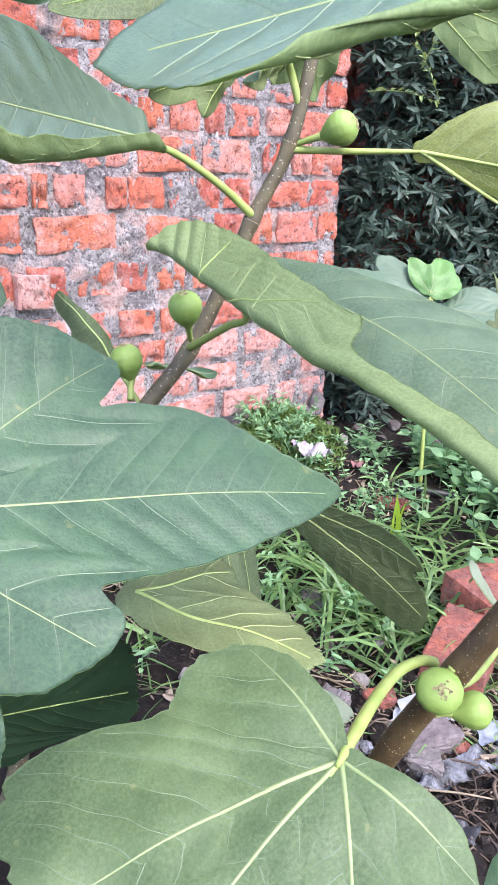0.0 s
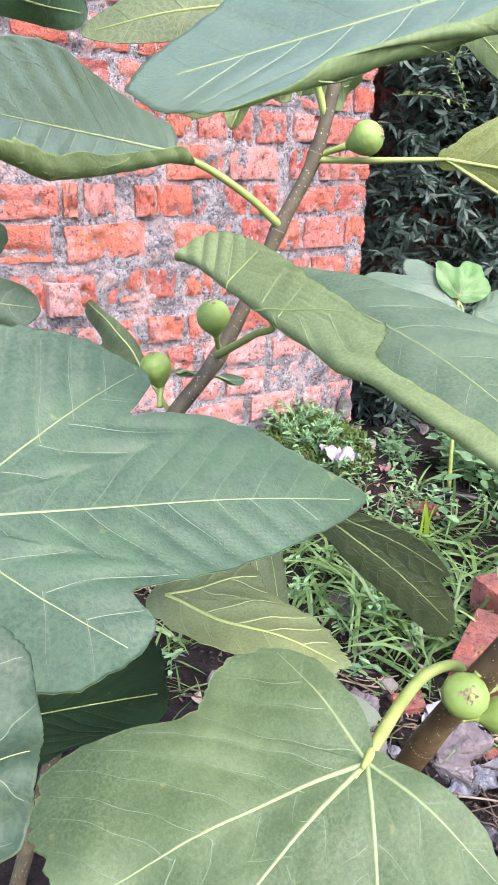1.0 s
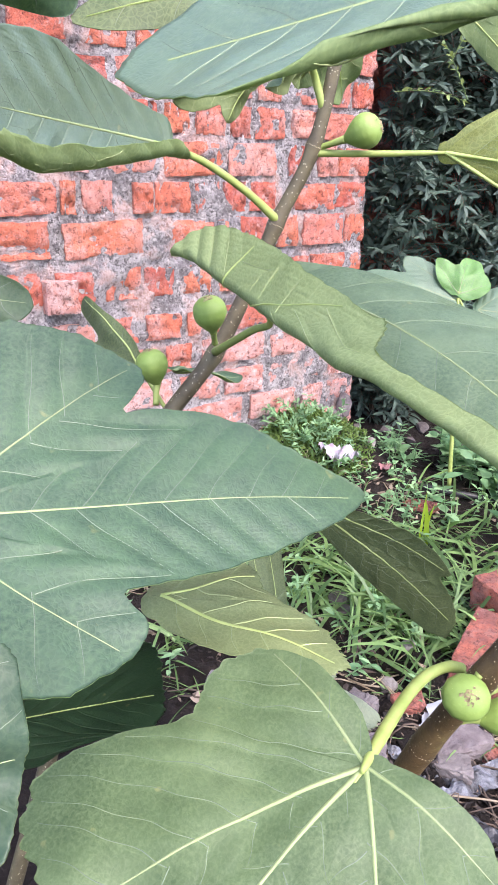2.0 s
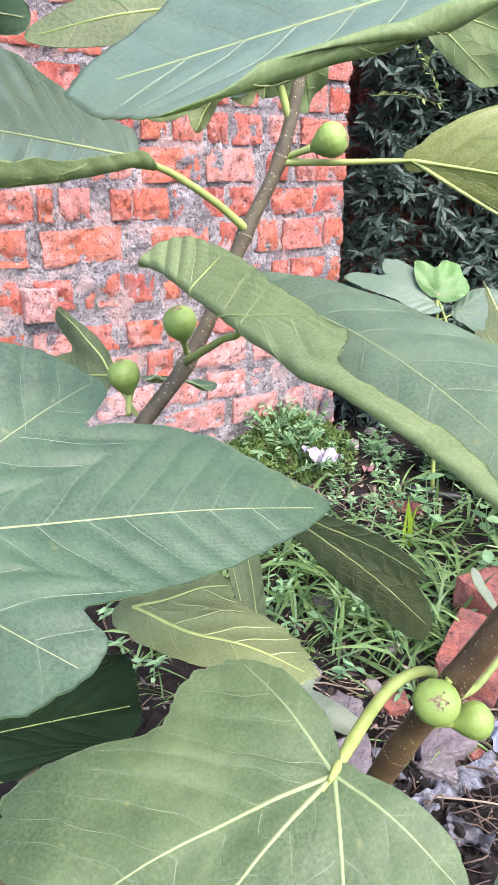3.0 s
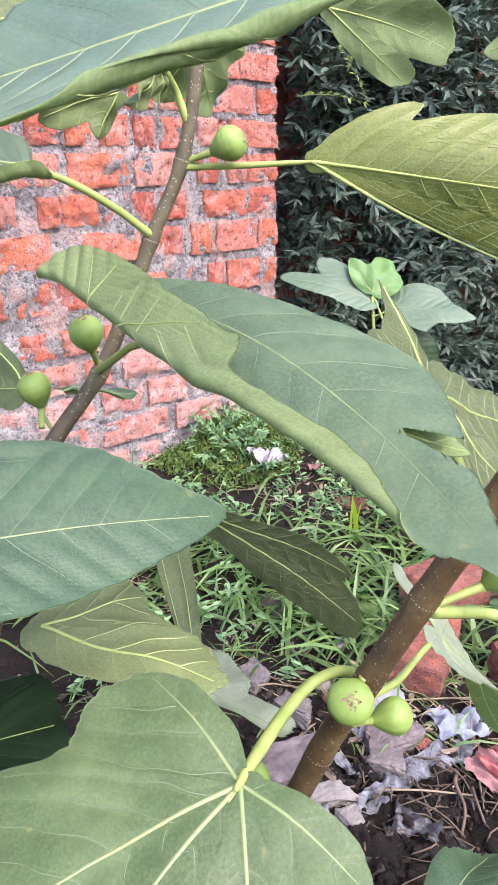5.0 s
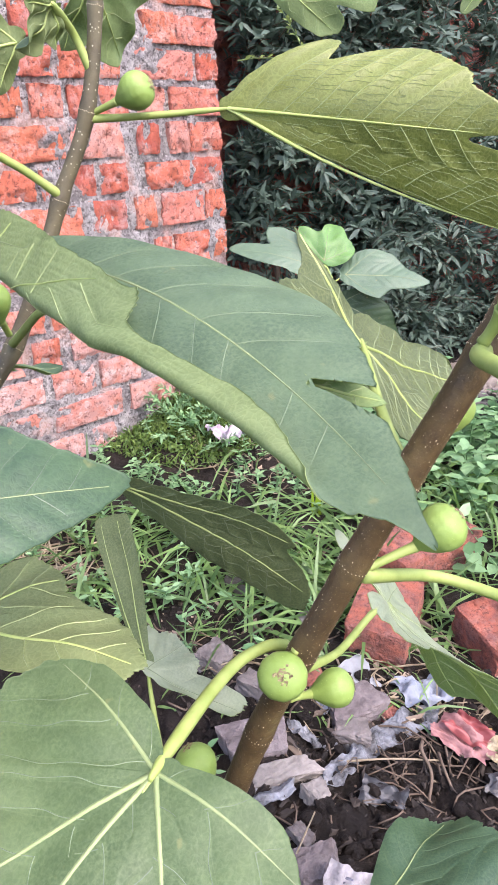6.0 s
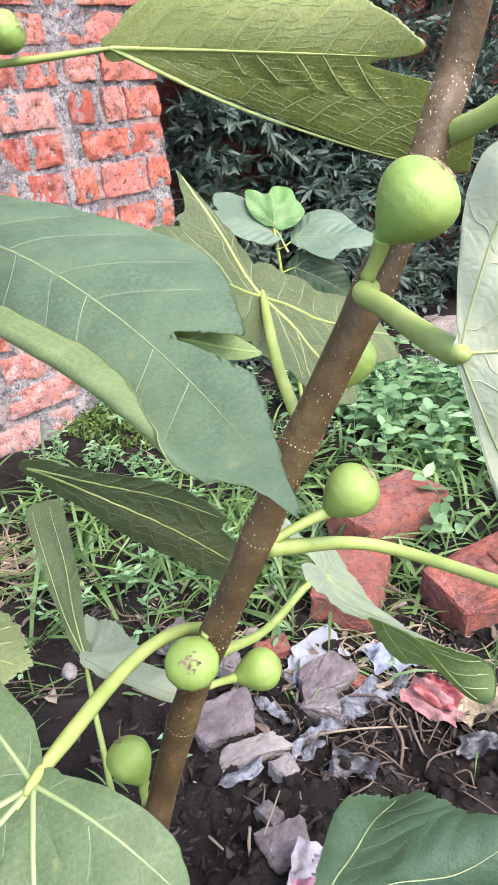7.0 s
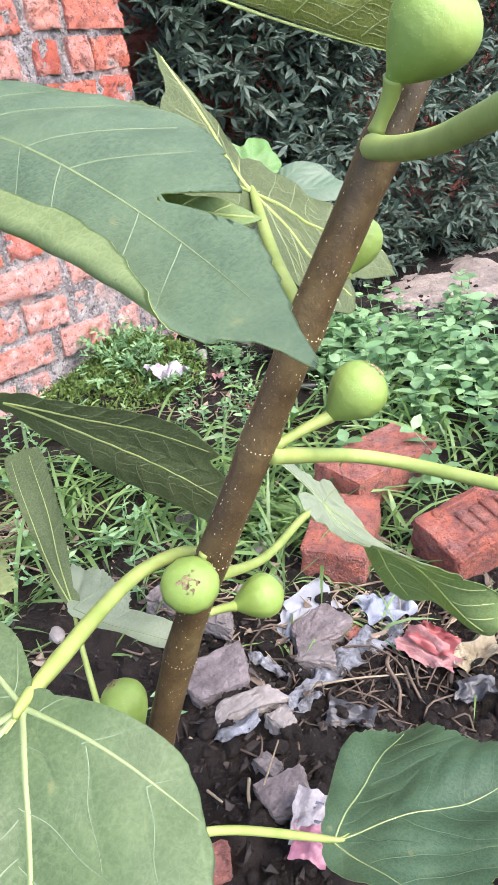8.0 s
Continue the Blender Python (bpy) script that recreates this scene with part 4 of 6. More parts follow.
leaf('dark green fig leaf low over the soil', base=(0.210, 0.400, 0.294), mid=(0.277, 0.415, 0.293), tip=(0.344, 0.430, 0.292), side=(0.262, 0.488, 0.275), lobes=[(-6, 1.0, 0.42), (37, 0.8, 0.34), (-66, 0.5, 0.5)], petiole=[(0.095, 0.412, 0.309), (0.146, 0.420, 0.296)], wave=0.005, vein_w=0.7, mats=(MAT_SHADED_TOP, MAT_UNDER), p_r=(0.0032, 0.0028), outline=[(-180, 0.05), (-140, 0.1), (-107, 0.18), (-86, 0.3), (-66, 0.52), (-40, 0.8), (-15, 0.98), (0, 1.0), (6, 0.97), (13, 0.92), (22, 0.91), (34, 0.9), (42, 0.82), (50, 0.74), (55, 0.66), (61, 0.48), (67, 0.3), (80, 0.12), (120, 0.06)], teeth=0.016)
leaf('pale blue-green young fig leaf', base=(0.406, 1.82, 0.494), mid=(0.293, 1.840, 0.533), tip=(0.179, 1.878, 0.555), side=(0.287, 1.904, 0.582), lobes=[(-2, 1, 0.5), (21, 0.8, 0.5)], petiole=[(0.402, 1.815, 0.470)], tree=fig_sapling, mats=(MAT_PALE, MAT_UNDER), density=0.5, p_r=(0.003, 0.0025), outline=[(-180, 0.05), (-90, 0.12), (-40, 0.25), (-19, 0.42), (-10, 0.76), (-2, 1.02), (3, 0.94), (7, 0.7), (10, 0.6), (14, 0.69), (22, 0.74), (30, 0.64), (40, 0.42), (60, 0.2), (120, 0.08)])
leaf('pale blue-green young fig leaf', base=(0.453, 1.82, 0.477), mid=(0.555, 1.797, 0.470), tip=(0.658, 1.791, 0.447), side=(0.518, 1.863, 0.522), lobes=[(0, 1, 0.6), (45, 0.4, 0.7), (-35, 0.5, 0.7)], petiole=[(0.402, 1.815, 0.455), (0.425, 1.815, 0.462)], tree=fig_sapling, mats=(MAT_PALE, MAT_UNDER), density=0.5, p_r=(0.003, 0.0025), outline=[(-180, 0.05), (-100, 0.1), (-59, 0.18), (-47, 0.36), (-36, 0.51), (-26, 0.53), (-17, 0.56), (-7, 0.82), (0, 1.0), (5, 0.85), (12, 0.72), (31, 0.6), (51, 0.46), (70, 0.33), (110, 0.12)])
leaf('bright green newest fig leaf', base=(0.402, 1.82, 0.513), mid=(0.434, 1.838, 0.551), tip=(0.463, 1.874, 0.575), side=(0.368, 1.867, 0.581), lobes=[(22, 0.8, 0.9), (70, 1.0, 0.8), (-30, 0.95, 0.8)], petiole=[(0.428, 1.801, 0.449)], tree=fig_sapling, mats=(MAT_BRIGHT, MAT_BRIGHT), density=0.5, p_r=(0.003, 0.0025), outline=[(-180, 0.04), (-120, 0.08), (-80, 0.3), (-66, 0.45), (-34, 0.81), (-12, 0.78), (2, 0.98), (20, 1.08), (38, 0.70), (46, 0.70), (68, 1.01), (82, 0.77), (110, 0.25), (150, 0.05)])
leaf('lower fig leaf of the young tree', base=(0.443, 1.82, 0.408), mid=(0.522, 1.80, 0.364), tip=(0.600, 1.82, 0.300), side=(0.559, 1.82, 0.391), lobes=[(0, 1, 0.5), (50, 0.7, 0.5), (-50, 0.7, 0.5)], petiole=[(0.410, 1.815, 0.400)], tree=fig_sapling, density=0.5, p_r=(0.003, 0.0025), outline=[(-180, 0.1), (-90, 0.15), (-45, 0.28), (-27, 0.42), (-18, 0.74), (0, 1.0), (8, 0.77), (26, 0.58), (42, 0.4), (80, 0.2), (130, 0.1)])
leaf('curled tip of a fig leaf lobe, seen from beneath', base=(0.1597, 0.4178, 0.6739), mid=(0.1837, 0.4083, 0.6686), tip=(0.2077, 0.3988, 0.6633), side=(0.1832, 0.4214, 0.6784), lobes=[(2, 1, 0.3)], under_up=True, density=0.6, mats=(MAT_TOP, MAT_UNDER), ladder=0.006, wave=0.0015, outline=[(-180, 0.03), (-60, 0.06), (-20, 0.2), (-12, 0.45), (-7, 0.7), (-3, 0.92), (1, 1.0), (6, 0.92), (12, 0.75), (20, 0.48), (35, 0.22), (70, 0.08)])
leaf('fig leaf high on the stem', base=(0.375, 0.360, 0.800), mid=(0.42, 0.35, 0.80), tip=(0.47, 0.34, 0.79), side=(0.40, 0.38, 0.83), lobes=[(0, 1, 0.4), (45, 0.7, 0.4), (-45, 0.7, 0.4)], petiole=[(0.300, 0.438, 0.738), (0.312, 0.410, 0.748), (0.338, 0.380, 0.772)], density=0.6, p_r=(0.0050, 0.0045))

# ---------------------------------------------------------------- stems and figs


def stem(points, r0, r1, mat, rings, label, lenticels=0, seed=1):
    n = 90
    line = spline(points, n)
    f = np.linspace(0, 1, n)
    radii = r0 + (r1 - r0) * f
    rings = [(int(np.argmin(np.linalg.norm(line - np.asarray(p), axis=1))) / (n - 1), amount) for p, amount in rings]
    for at_f, amount in rings:
        radii = radii * (1 + amount * np.exp(-(((f - at_f) / 0.012) ** 2)))
    v, fc = tube_arrays(line, radii, 20)
    ob = mesh_object("stem", v, fc, mat, fig_tree, label)
    rng = np.random.default_rng(seed)
    tang = unit(np.gradient(line, axis=0))
    chunks = []
    for at_f, amount in rings:                      # the pale scar round each node
        k = min(int(round(at_f * (n - 1))), n - 2)
        s = unit(np.cross(tang[k], (0.3, 0.2, 0.9)))
        u = np.cross(tang[k], s)
        for a in np.linspace(0, 2 * np.pi, 26, endpoint=False):
            d = np.cos(a) * s + np.sin(a) * u
            p = line[k] + d * radii[k] * 1.0 + tang[k] * rng.uniform(-0.0006, 0.0006)
            chunks.append(dot(p, d, tang[k], rng.uniform(0.0004, 0.0007), rng.uniform(0.0003, 0.0005)))
    for _ in range(lenticels):
        k = rng.integers(2, n - 3)
        s = unit(np.cross(tang[k], (0.3, 0.2, 0.9)))
        u = np.cross(tang[k], s)
        a = rng.uniform(0, 6.28)
        d = np.cos(a) * s + np.sin(a) * u
        p = line[k] + (line[k + 1] - line[k]) * rng.uniform() + d * radii[k]
        chunks.append(dot(p, d, tang[k], rng.uniform(0.00015, 0.0003), rng.uniform(0.0003, 0.0008)))
    if chunks:
        v, fc = joined(chunks)
        tagged(mesh_object("lenticels", v, fc, MAT_LENTICEL, ob, "pale corky dots"), kind="stuff")
    return ob


def dot(p, d, t, w, h):
    """A small raised fleck on bark."""
    s = np.cross(d, t)
    ring = [p + s * w * math.cos(a) + t * h * math.sin(a) - d * 0.0002 for a in np.arange(6) * math.pi / 3]
    return np.array(ring + [p + d * 0.0004]), [(k, (k + 1) % 6, 6) for k in range(6)]


def fig(centre, stalk_from, size, eye=None, label="unripe green fig", squash=1.0, seed=0):
    """A fig on its stalk. eye: where its flat end looks, else away from the stalk."""
    c, s0 = np.asarray(centre, float), np.asarray(stalk_from, float)
    axis = unit(c - s0) if eye is None else unit(eye)
    rng = np.random.default_rng(seed)
    prof_t = np.linspace(0, 1, 30)
    # from the neck to the eye
    r = np.interp(prof_t, [0, 0.06, 0.16, 0.30, 0.45, 0.60, 0.75, 0.87, 0.95, 1.0], [0.075, 0.12, 0.22, 0.345, 0.435, 0.468, 0.44, 0.345, 0.22, 0.03])
    r = np.convolve(np.pad(r, 1, mode="edge"), [0.25, 0.5, 0.25], "valid")
    z = (prof_t - 0.60) * 1.12 * squash
    z[-1] -= 0.012
    sides = 36
    a = np.arange(sides) * 2 * np.pi / sides
    s = unit(np.cross(axis, (0.2, 0.5, 0.8)))
    u = np.cross(axis, s)
    ph = rng.uniform(0, 6.28)
    verts = []
    for zz, rr, t in zip(z, r, prof_t):
        rib = 1 + 0.018 * np.cos(11 * a + ph) * np.sin(np.pi * t) + 0.02 * np.cos(2 * a + ph)
        verts.append(c + size * (axis * zz + (rr * rib)[:, None] * (np.cos(a)[:, None] * s + np.sin(a)[:, None] * u)))
    verts = np.vstack(verts)
    faces = []
    for k in range(len(z) - 1):
        for j in range(sides):
            faces.append((k * sides + j, k * sides + (j + 1) % sides, (k + 1) * sides + (j + 1) % sides, (k + 1) * sides + j))
    faces.append(tuple((len(z) - 1) * sides + j for j in range(sides)))
    faces.append(tuple(range(sides))[::-1])
    ob = mesh_object("fig", verts, faces, MAT_FIG, fig_tree, label)
    neck = c + axis * size * z[0]
    tube("stalk", [s0, 0.5 * (s0 + neck) + 0.08 * size * axis, neck + axis * size * 0.05], size * 0.075, size * 0.105, MAT_PETIOLE, ob, "short yellow-green stalk", 12, 12, 0.3)
    chunks = []
    for _ in range(40):
        q = rng.normal(size=2) * 0.075
        p = c + size * (axis * (z[-1] + 0.004 - 0.6 * (q @ q)) + q[0] * s + q[1] * u)
        chunks.append(dot(p, axis, s, size * rng.uniform(0.012, 0.04), size * rng.uniform(0.012, 0.04)))
    v, f = joined(chunks)
    mesh_object("eye", v, f, MAT_OSTIOLE, ob, "brown scaly eye of the fig")
    return ob


stem([(0.03, 0.50, 0.0), (0.065, 0.485, 0.15), (0.105, 0.464, 0.31), (0.140, 0.450, 0.419), (0.166, 0.438, 0.485), (0.197, 0.434, 0.549), (0.227, 0.425, 0.614), (0.264, 0.420, 0.685), (0.281, 0.429, 0.712), (0.298, 0.437, 0.747), (0.314, 0.445, 0.787), (0.36, 0.41, 1.0)],
     0.0098, 0.0078, MAT_BARK, [((0.105, 0.464, 0.31), 0.06), ((0.140, 0.450, 0.419), 0.10), ((0.168, 0.436, 0.490), 0.10), ((0.198, 0.433, 0.549), 0.10), ((0.226, 0.425, 0.614), 0.12), ((0.262, 0.42, 0.683), 0.14)], "brown fig stem with pale corky dots and node rings", 900, 4)
stem([(-0.26, 0.56, 0.0), (-0.19, 0.585, 0.25), (-0.122, 0.615, 0.49), (-0.083, 0.640, 0.575), (-0.040, 0.668, 0.634), (-0.012, 0.683, 0.690), (0.013, 0.693, 0.750), (0.040, 0.699, 0.806), (0.055, 0.702, 0.87), (0.062, 0.70, 0.93), (0.07, 0.70, 1.0)],
     0.0088, 0.0046, MAT_UPPER_BARK, [((-0.083, 0.640, 0.575), 0.10), ((-0.040, 0.668, 0.634), 0.2), ((0.013, 0.693, 0.750), 0.25), ((0.042, 0.699, 0.808), 0.25), ((0.057, 0.702, 0.88), 0.2)], "grey-brown fig stem with swollen nodes", 60, 5)

fig((-0.036, 0.625, 0.684), (-0.035, 0.650, 0.652), 0.030, (-0.1, -0.35, 0.9), seed=1)
fig((-0.091, 0.650, 0.631), (-0.086, 0.640, 0.597), 0.031, (-0.2, -0.1, 0.95), seed=2)
fig((0.083, 0.682, 0.823), (0.043, 0.700, 0.809), 0.0295, (0.9, -0.35, 0.35), seed=3)
fig((0.154, 0.420, 0.488), (0.164, 0.432, 0.497), 0.032, (-0.05, -0.75, 0.66), "unripe green fig with a browned eye", 0.85, seed=4)
fig((0.193, 0.460, 0.440), (0.160, 0.440, 0.452), 0.0285, (0.9, 0.1, 0.1), seed=5)
fig((0.252, 0.438, 0.571), (0.206, 0.430, 0.552), 0.031, (0.75, -0.1, 0.65), seed=6)
fig((0.274, 0.394, 0.72), (0.2565, 0.4095, 0.688), 0.0365, (0.62, -0.32, 0.70), "large unripe green fig", 0.90, seed=7)
fig((0.257, 0.447, 0.641), (0.240, 0.428, 0.625), 0.026, (0.45, 0.35, 0.8), seed=8)
fig((0.089, 0.504, 0.336), (0.100, 0.475, 0.32), 0.036, (-0.35, 0.3, 0.85), seed=9)
fig((0.014, 0.735, 0.685), (0.000, 0.690, 0.680), 0.028, (0.2, 0.5, 0.7), seed=10)

# ---------------------------------------------------------------- the brick wall
WALL_A = np.array([-0.323, 1.641])            # on the wall's face
WALL_DIR = np.array([math.cos(radians(39.86)), math.sin(radians(39.86))])
WALL_OUT = np.array([WALL_DIR[1], -WALL_DIR[0]])
CORNER = 0.657                                 # from WALL_A to the wall's end
WALL_ROT = pose(WALL_A[0], WALL_A[1], 0, 0, 0, 39.86)   # x along the wall, -y outwards


def fractal(x, y, z, octaves=4):
    return sum(noise.noise((x * 2**o, y * 2**o, z * 2**o)) / 2**o for o in range(octaves))


def mortar_core(xs, zs, thickness, fine):
    """The wall's body: a rough, pitted mortar face and plain other sides."""
    nx, nz = len(xs), len(zs)
    verts = []
    for z in zs:
        for x in xs:
            d = 0.0
            if fine:
                d = 0.005 * fractal(x * 11, z * 11, 3.1, 3) + 0.0055 * fractal(x * 45, z * 45, 7.7, 3) + 0.024 * max(0.0, fractal(x * 6.3, z * 6.3, 1.7, 3) - 0.24) + 0.009 * max(0.0, fractal(x * 23, z * 31, 5.2, 3) - 0.22)
                d += 0.0028 * min(1.0, max(0.0, (0.42 - z) / 0.15))      # lime left thicker near the ground
            verts.append((x, 0.0065 - d, z))
    faces = []
    for r in range(nz - 1):
        for c in range(nx - 1):
            a = r * nx + c
            faces.append((a, a + 1, a + nx + 1, a + nx))
    b = len(verts)
    for x, z in ((xs[0], zs[0]), (xs[-1], zs[0]), (xs[-1], zs[-1]), (xs[0], zs[-1])):
        verts.append((x, thickness, z))
    faces.append((b + 1, b, b + 3, b + 2))
    faces.append(tuple(range(nx)) [::-1] + (b, b + 1))
    faces.append(tuple((nz - 1) * nx + c for c in range(nx)) + (b + 2, b + 3))
    faces.append(tuple(r * nx for r in range(nz)) + (b + 3, b))
    faces.append(tuple(r * nx + nx - 1 for r in range(nz))[::-1] + (b + 1, b + 2))
    return verts, faces


v, f = mortar_core(np.r_[np.arange(-1.6, -0.75, 0.05), np.arange(-0.75, CORNER - 0.004, 0.0055)], np.r_[np.arange(-0.1, 1.36, 0.0055), np.arange(1.4, 2.0, 0.06)], 0.23, True)
wall = mesh_object("wall_brick", v, f, MAT_MORTAR)
wall.matrix_world = WALL_ROT
tagged(wall, "old red brick wall with rough grey mortar, weathered", "wall", kind="structure")


def brick_mesh(seed, depth=0.05):
    """A worn brick one unit long and high: a rough front with an uneven outline, plain sides."""
    rng = np.random.default_rng(seed)
    nx, nz = 21, 10
    verts, faces = [], []
    for r in range(nz):
        for c in range(nx):
            a, b = c / (nx - 1) - 0.5, r / (nz - 1) - 0.5
            rim = max(abs(a), abs(b)) > 0.49
            worn = 0.11 * (0.30 + fractal(a * 4 + seed, b * 4, seed * 0.61, 3)) * (2 * max(abs(a), abs(b))) ** 6     # the outline crumbles away
            near_rim = max(0.0, 2 * max(abs(a), abs(b)) - 0.72) / 0.28
            y = 0.0012 * rng.normal() + 0.0030 * near_rim ** 2 + 0.016 * max(0.0, fractal(a * 3 + seed, b * 2, seed * 0.37, 2)) + 0.0045 * fractal(a * 9, b * 6, seed * 1.3, 3)
            verts.append((a * (1 - 0.5 * max(0.0, worn)), y, b * (1 - max(0.0, worn))))
    for r in range(nz - 1):
        for c in range(nx - 1):
            a = r * nx + c
            faces.append((a, a + 1, a + nx + 1, a + nx))
    front = len(faces)
    loop = list(range(nx)) + [r * nx + nx - 1 for r in range(1, nz)] + [(nz - 1) * nx + c for c in range(nx - 2, -1, -1)] + [r * nx for r in range(nz - 2, 0, -1)]
    b = len(verts)
    verts += [verts[k] for k in loop]
    b2 = len(verts)
    verts += [(verts[k][0], depth, verts[k][2]) for k in loop]
    for k in range(len(loop)):
        k2 = (k + 1) % len(loop)
        faces.append((b + k2, b + k, b2 + k, b2 + k2))
    me = bpy.data.meshes.new("brick")
    me.from_pydata(verts, [], faces)
    me.polygons.foreach_set("use_smooth", np.arange(len(faces)) < front)
    me.update()
    return me


def brick_set(mat, seed):
    out = [brick_mesh(seed * 40 + q) for q in range(14)]
    for me in out:
        me.materials.append(mat)
    return out


def set_brick(parent, meshes, s0, s1, z0, z1, rng, proud):
    ob = new("brick", meshes[rng.integers(len(meshes))])
    ob.parent = parent
    lean = rng.uniform(-0.3, 0.3)
    ob.matrix_basis = pose((s0 + s1) / 2, -proud + rng.normal() * 0.003, (z0 + z1) / 2, rng.normal() * 0.7, rng.normal() * 1.0 + lean, rng.normal() * 0.9) @ Matrix.Diagonal((s1 - s0, 1, z1 - z0, 1))
    return ob


def course(parent, meshes, z0, z1, spans, rng, proud=0.003):
    """One course of bricks, from one end to the other of each span along the wall."""
    for s0, s1 in spans:
        set_brick(parent, meshes, s0, s1, z0 + rng.normal() * 0.002, z1 + rng.normal() * 0.002, rng, proud)


def random_spans(x_from, x_to, rng):
    x, spans = x_to, []
    while x > x_from:
        ln = rng.choice([0.19, 0.115, 0.095, 0.15, 0.07])
        spans.append((x - ln, x))
        x -= ln + rng.uniform(0.012, 0.03)
    return spans


# ---------------------------------------------------------------- ground
def ground_height(x, y):
    """The soil's height: rising a little to the wall, with a heap at its foot and clods everywhere."""
    to_wall = (np.array([x, y]) - WALL_A) @ WALL_OUT           # metres in front of the wall
    along = (np.array([x, y]) - WALL_A) @ WALL_DIR
    h = 0.0
    h += 0.085 * math.exp(-((to_wall / 0.30) ** 2)) * (0.5 - 0.5 * math.tanh((along - 0.62) * 6))
    h += 0.085 * math.exp(-(((x - 0.05) / 0.20) ** 2) - ((y - 1.93) / 0.16) ** 2)
    h += 0.025 * (1 + math.tanh((y - 2.3) * 2)) * (1 if x > 0.2 else 0.6)
    near = math.exp(-(((x - 0.2) / 2.0) ** 2) - ((y - 1.0) / 2.0) ** 2)
    h += near * (0.018 * fractal(x * 5, y * 5, 0.3, 3) + 0.014 * fractal(x * 22, y * 22, 4.3, 3)) + 0.03 * fractal(x * 0.9, y * 0.9, 8.1, 2)
    if 0.4 < y < 1.3 and -0.4 < x < 0.9:                   # trodden lumps
        h += (0.026 * (0.35 - abs(fractal(x * 14, y * 14, 6.6, 3))) + 0.008 * fractal(x * 55, y * 55, 2.6, 2)) * min(1.0, (1.3 - y) * 5)
    return h - 0.012


def make_ground():
    def axis(lo, hi, step):
        core = np.arange(lo, hi + 1e-6, step)
        out = [0.02, 0.05, 0.1, 0.2, 0.4, 0.8, 1.6, 3.2, 6.4, 12.8, 25, 50]
        return np.r_[lo - np.cumsum(out)[::-1], core, hi + np.cumsum(out)]
    xs, ys = axis(-0.9, 1.7, 0.013), axis(0.3, 2.9, 0.013)
    xs = np.unique(np.r_[xs[(xs < -0.05) | (xs > 0.55)], np.arange(-0.05, 0.55, 0.005)])
    ys = np.unique(np.r_[ys[(ys < 0.5) | (ys > 1.05)], np.arange(0.5, 1.05, 0.005)])
    verts = [(x, y, ground_height(x, y)) for y in ys for x in xs]
    nx = len(xs)
    i, j = np.meshgrid(np.arange(len(ys) - 1), np.arange(nx - 1), indexing="ij")
    a = (i * nx + j).ravel()
    return verts, np.stack([a, a + 1, a + nx + 1, a + nx], 1)


v, f = make_ground()
ground = tagged(mesh_object("ground", v, f, MAT_SOIL), "dark damp garden soil with clods and litter", "ground", kind="structure")

# ---------------------------------------------------------------- hedge and the wall behind it
HEDGE_A = np.array([0.20, 2.20])
HEDGE_DIR = unit(np.array([1.15, 0.52]))
HEDGE_IN = np.array([-HEDGE_DIR[1], HEDGE_DIR[0]])


def small_leaf(p, d, n, ln, w, fold=0.25):
    """A lance-shaped leaflet, folded along its midrib."""
    s = np.cross(d, n)
    s = unit(s)
    u = np.cross(s, d)
    droop = -0.12 * ln
    mid = [p, p + d * ln * 0.35, p + d * ln * 0.7 + u * droop * 0.4, p + d * ln + u * droop]
    wid = [0.12, 1.0, 0.75, 0.0]
    lo = [m + s * w * k * 0.5 + u * fold * w * k * 0.5 for m, k in zip(mid, wid)]
    hi = [m - s * w * k * 0.5 + u * fold * w * k * 0.5 for m, k in zip(mid, wid)]
    v = np.array(mid + lo[:3] + hi[:3])
    f = [(0, 1, 5, 4), (1, 2, 6, 5), (2, 3, 6), (0, 7, 8, 1), (1, 8, 9, 2), (2, 9, 3)]
    return v, f


def sprays(rng, roots, dirs, length, per, ln, w):
    """Leafy twigs: a pair of leaflets every step along each twig."""
    chunks, twigs = [], []
    for p, d in zip(roots, dirs):
        L = length * rng.uniform(0.6, 1.25)
        bendv = np.array([0, 0, -0.25 * L]) * rng.uniform(0.2, 1.2)
        pts = [p + d * L * t + bendv * t * t for t in np.linspace(0, 1, per + 1)]
        twigs.append(tube_arrays(spline(pts, 5), np.linspace(0.0016, 0.0006, 5), 4, False))
        for k in range(1, per + 1):
            q = pts[k]
            t = unit(pts[k] - pts[k - 1])
            for sg in (-1, 1):
                a = unit(np.cross(t, unit(rng.normal(size=3) * 0.5 + (0, 0, 1)))) * sg
                dd = unit(t * rng.uniform(0.45, 0.9) + a * 0.8 + rng.normal(size=3) * 0.15)
                nn = unit(rng.normal(size=3) * 0.5 + (0, -0.25, 1))
                chunks.append(small_leaf(q, dd, nn, ln * rng.uniform(0.6, 1.2), w * rng.uniform(0.7, 1.2)))
        chunks.append(small_leaf(pts[-1], unit(pts[-1] - pts[-2]), unit(rng.normal(size=3) * 0.4 + (0, 0, 1)), ln * 0.8, w * 0.8))
    return chunks, twigs


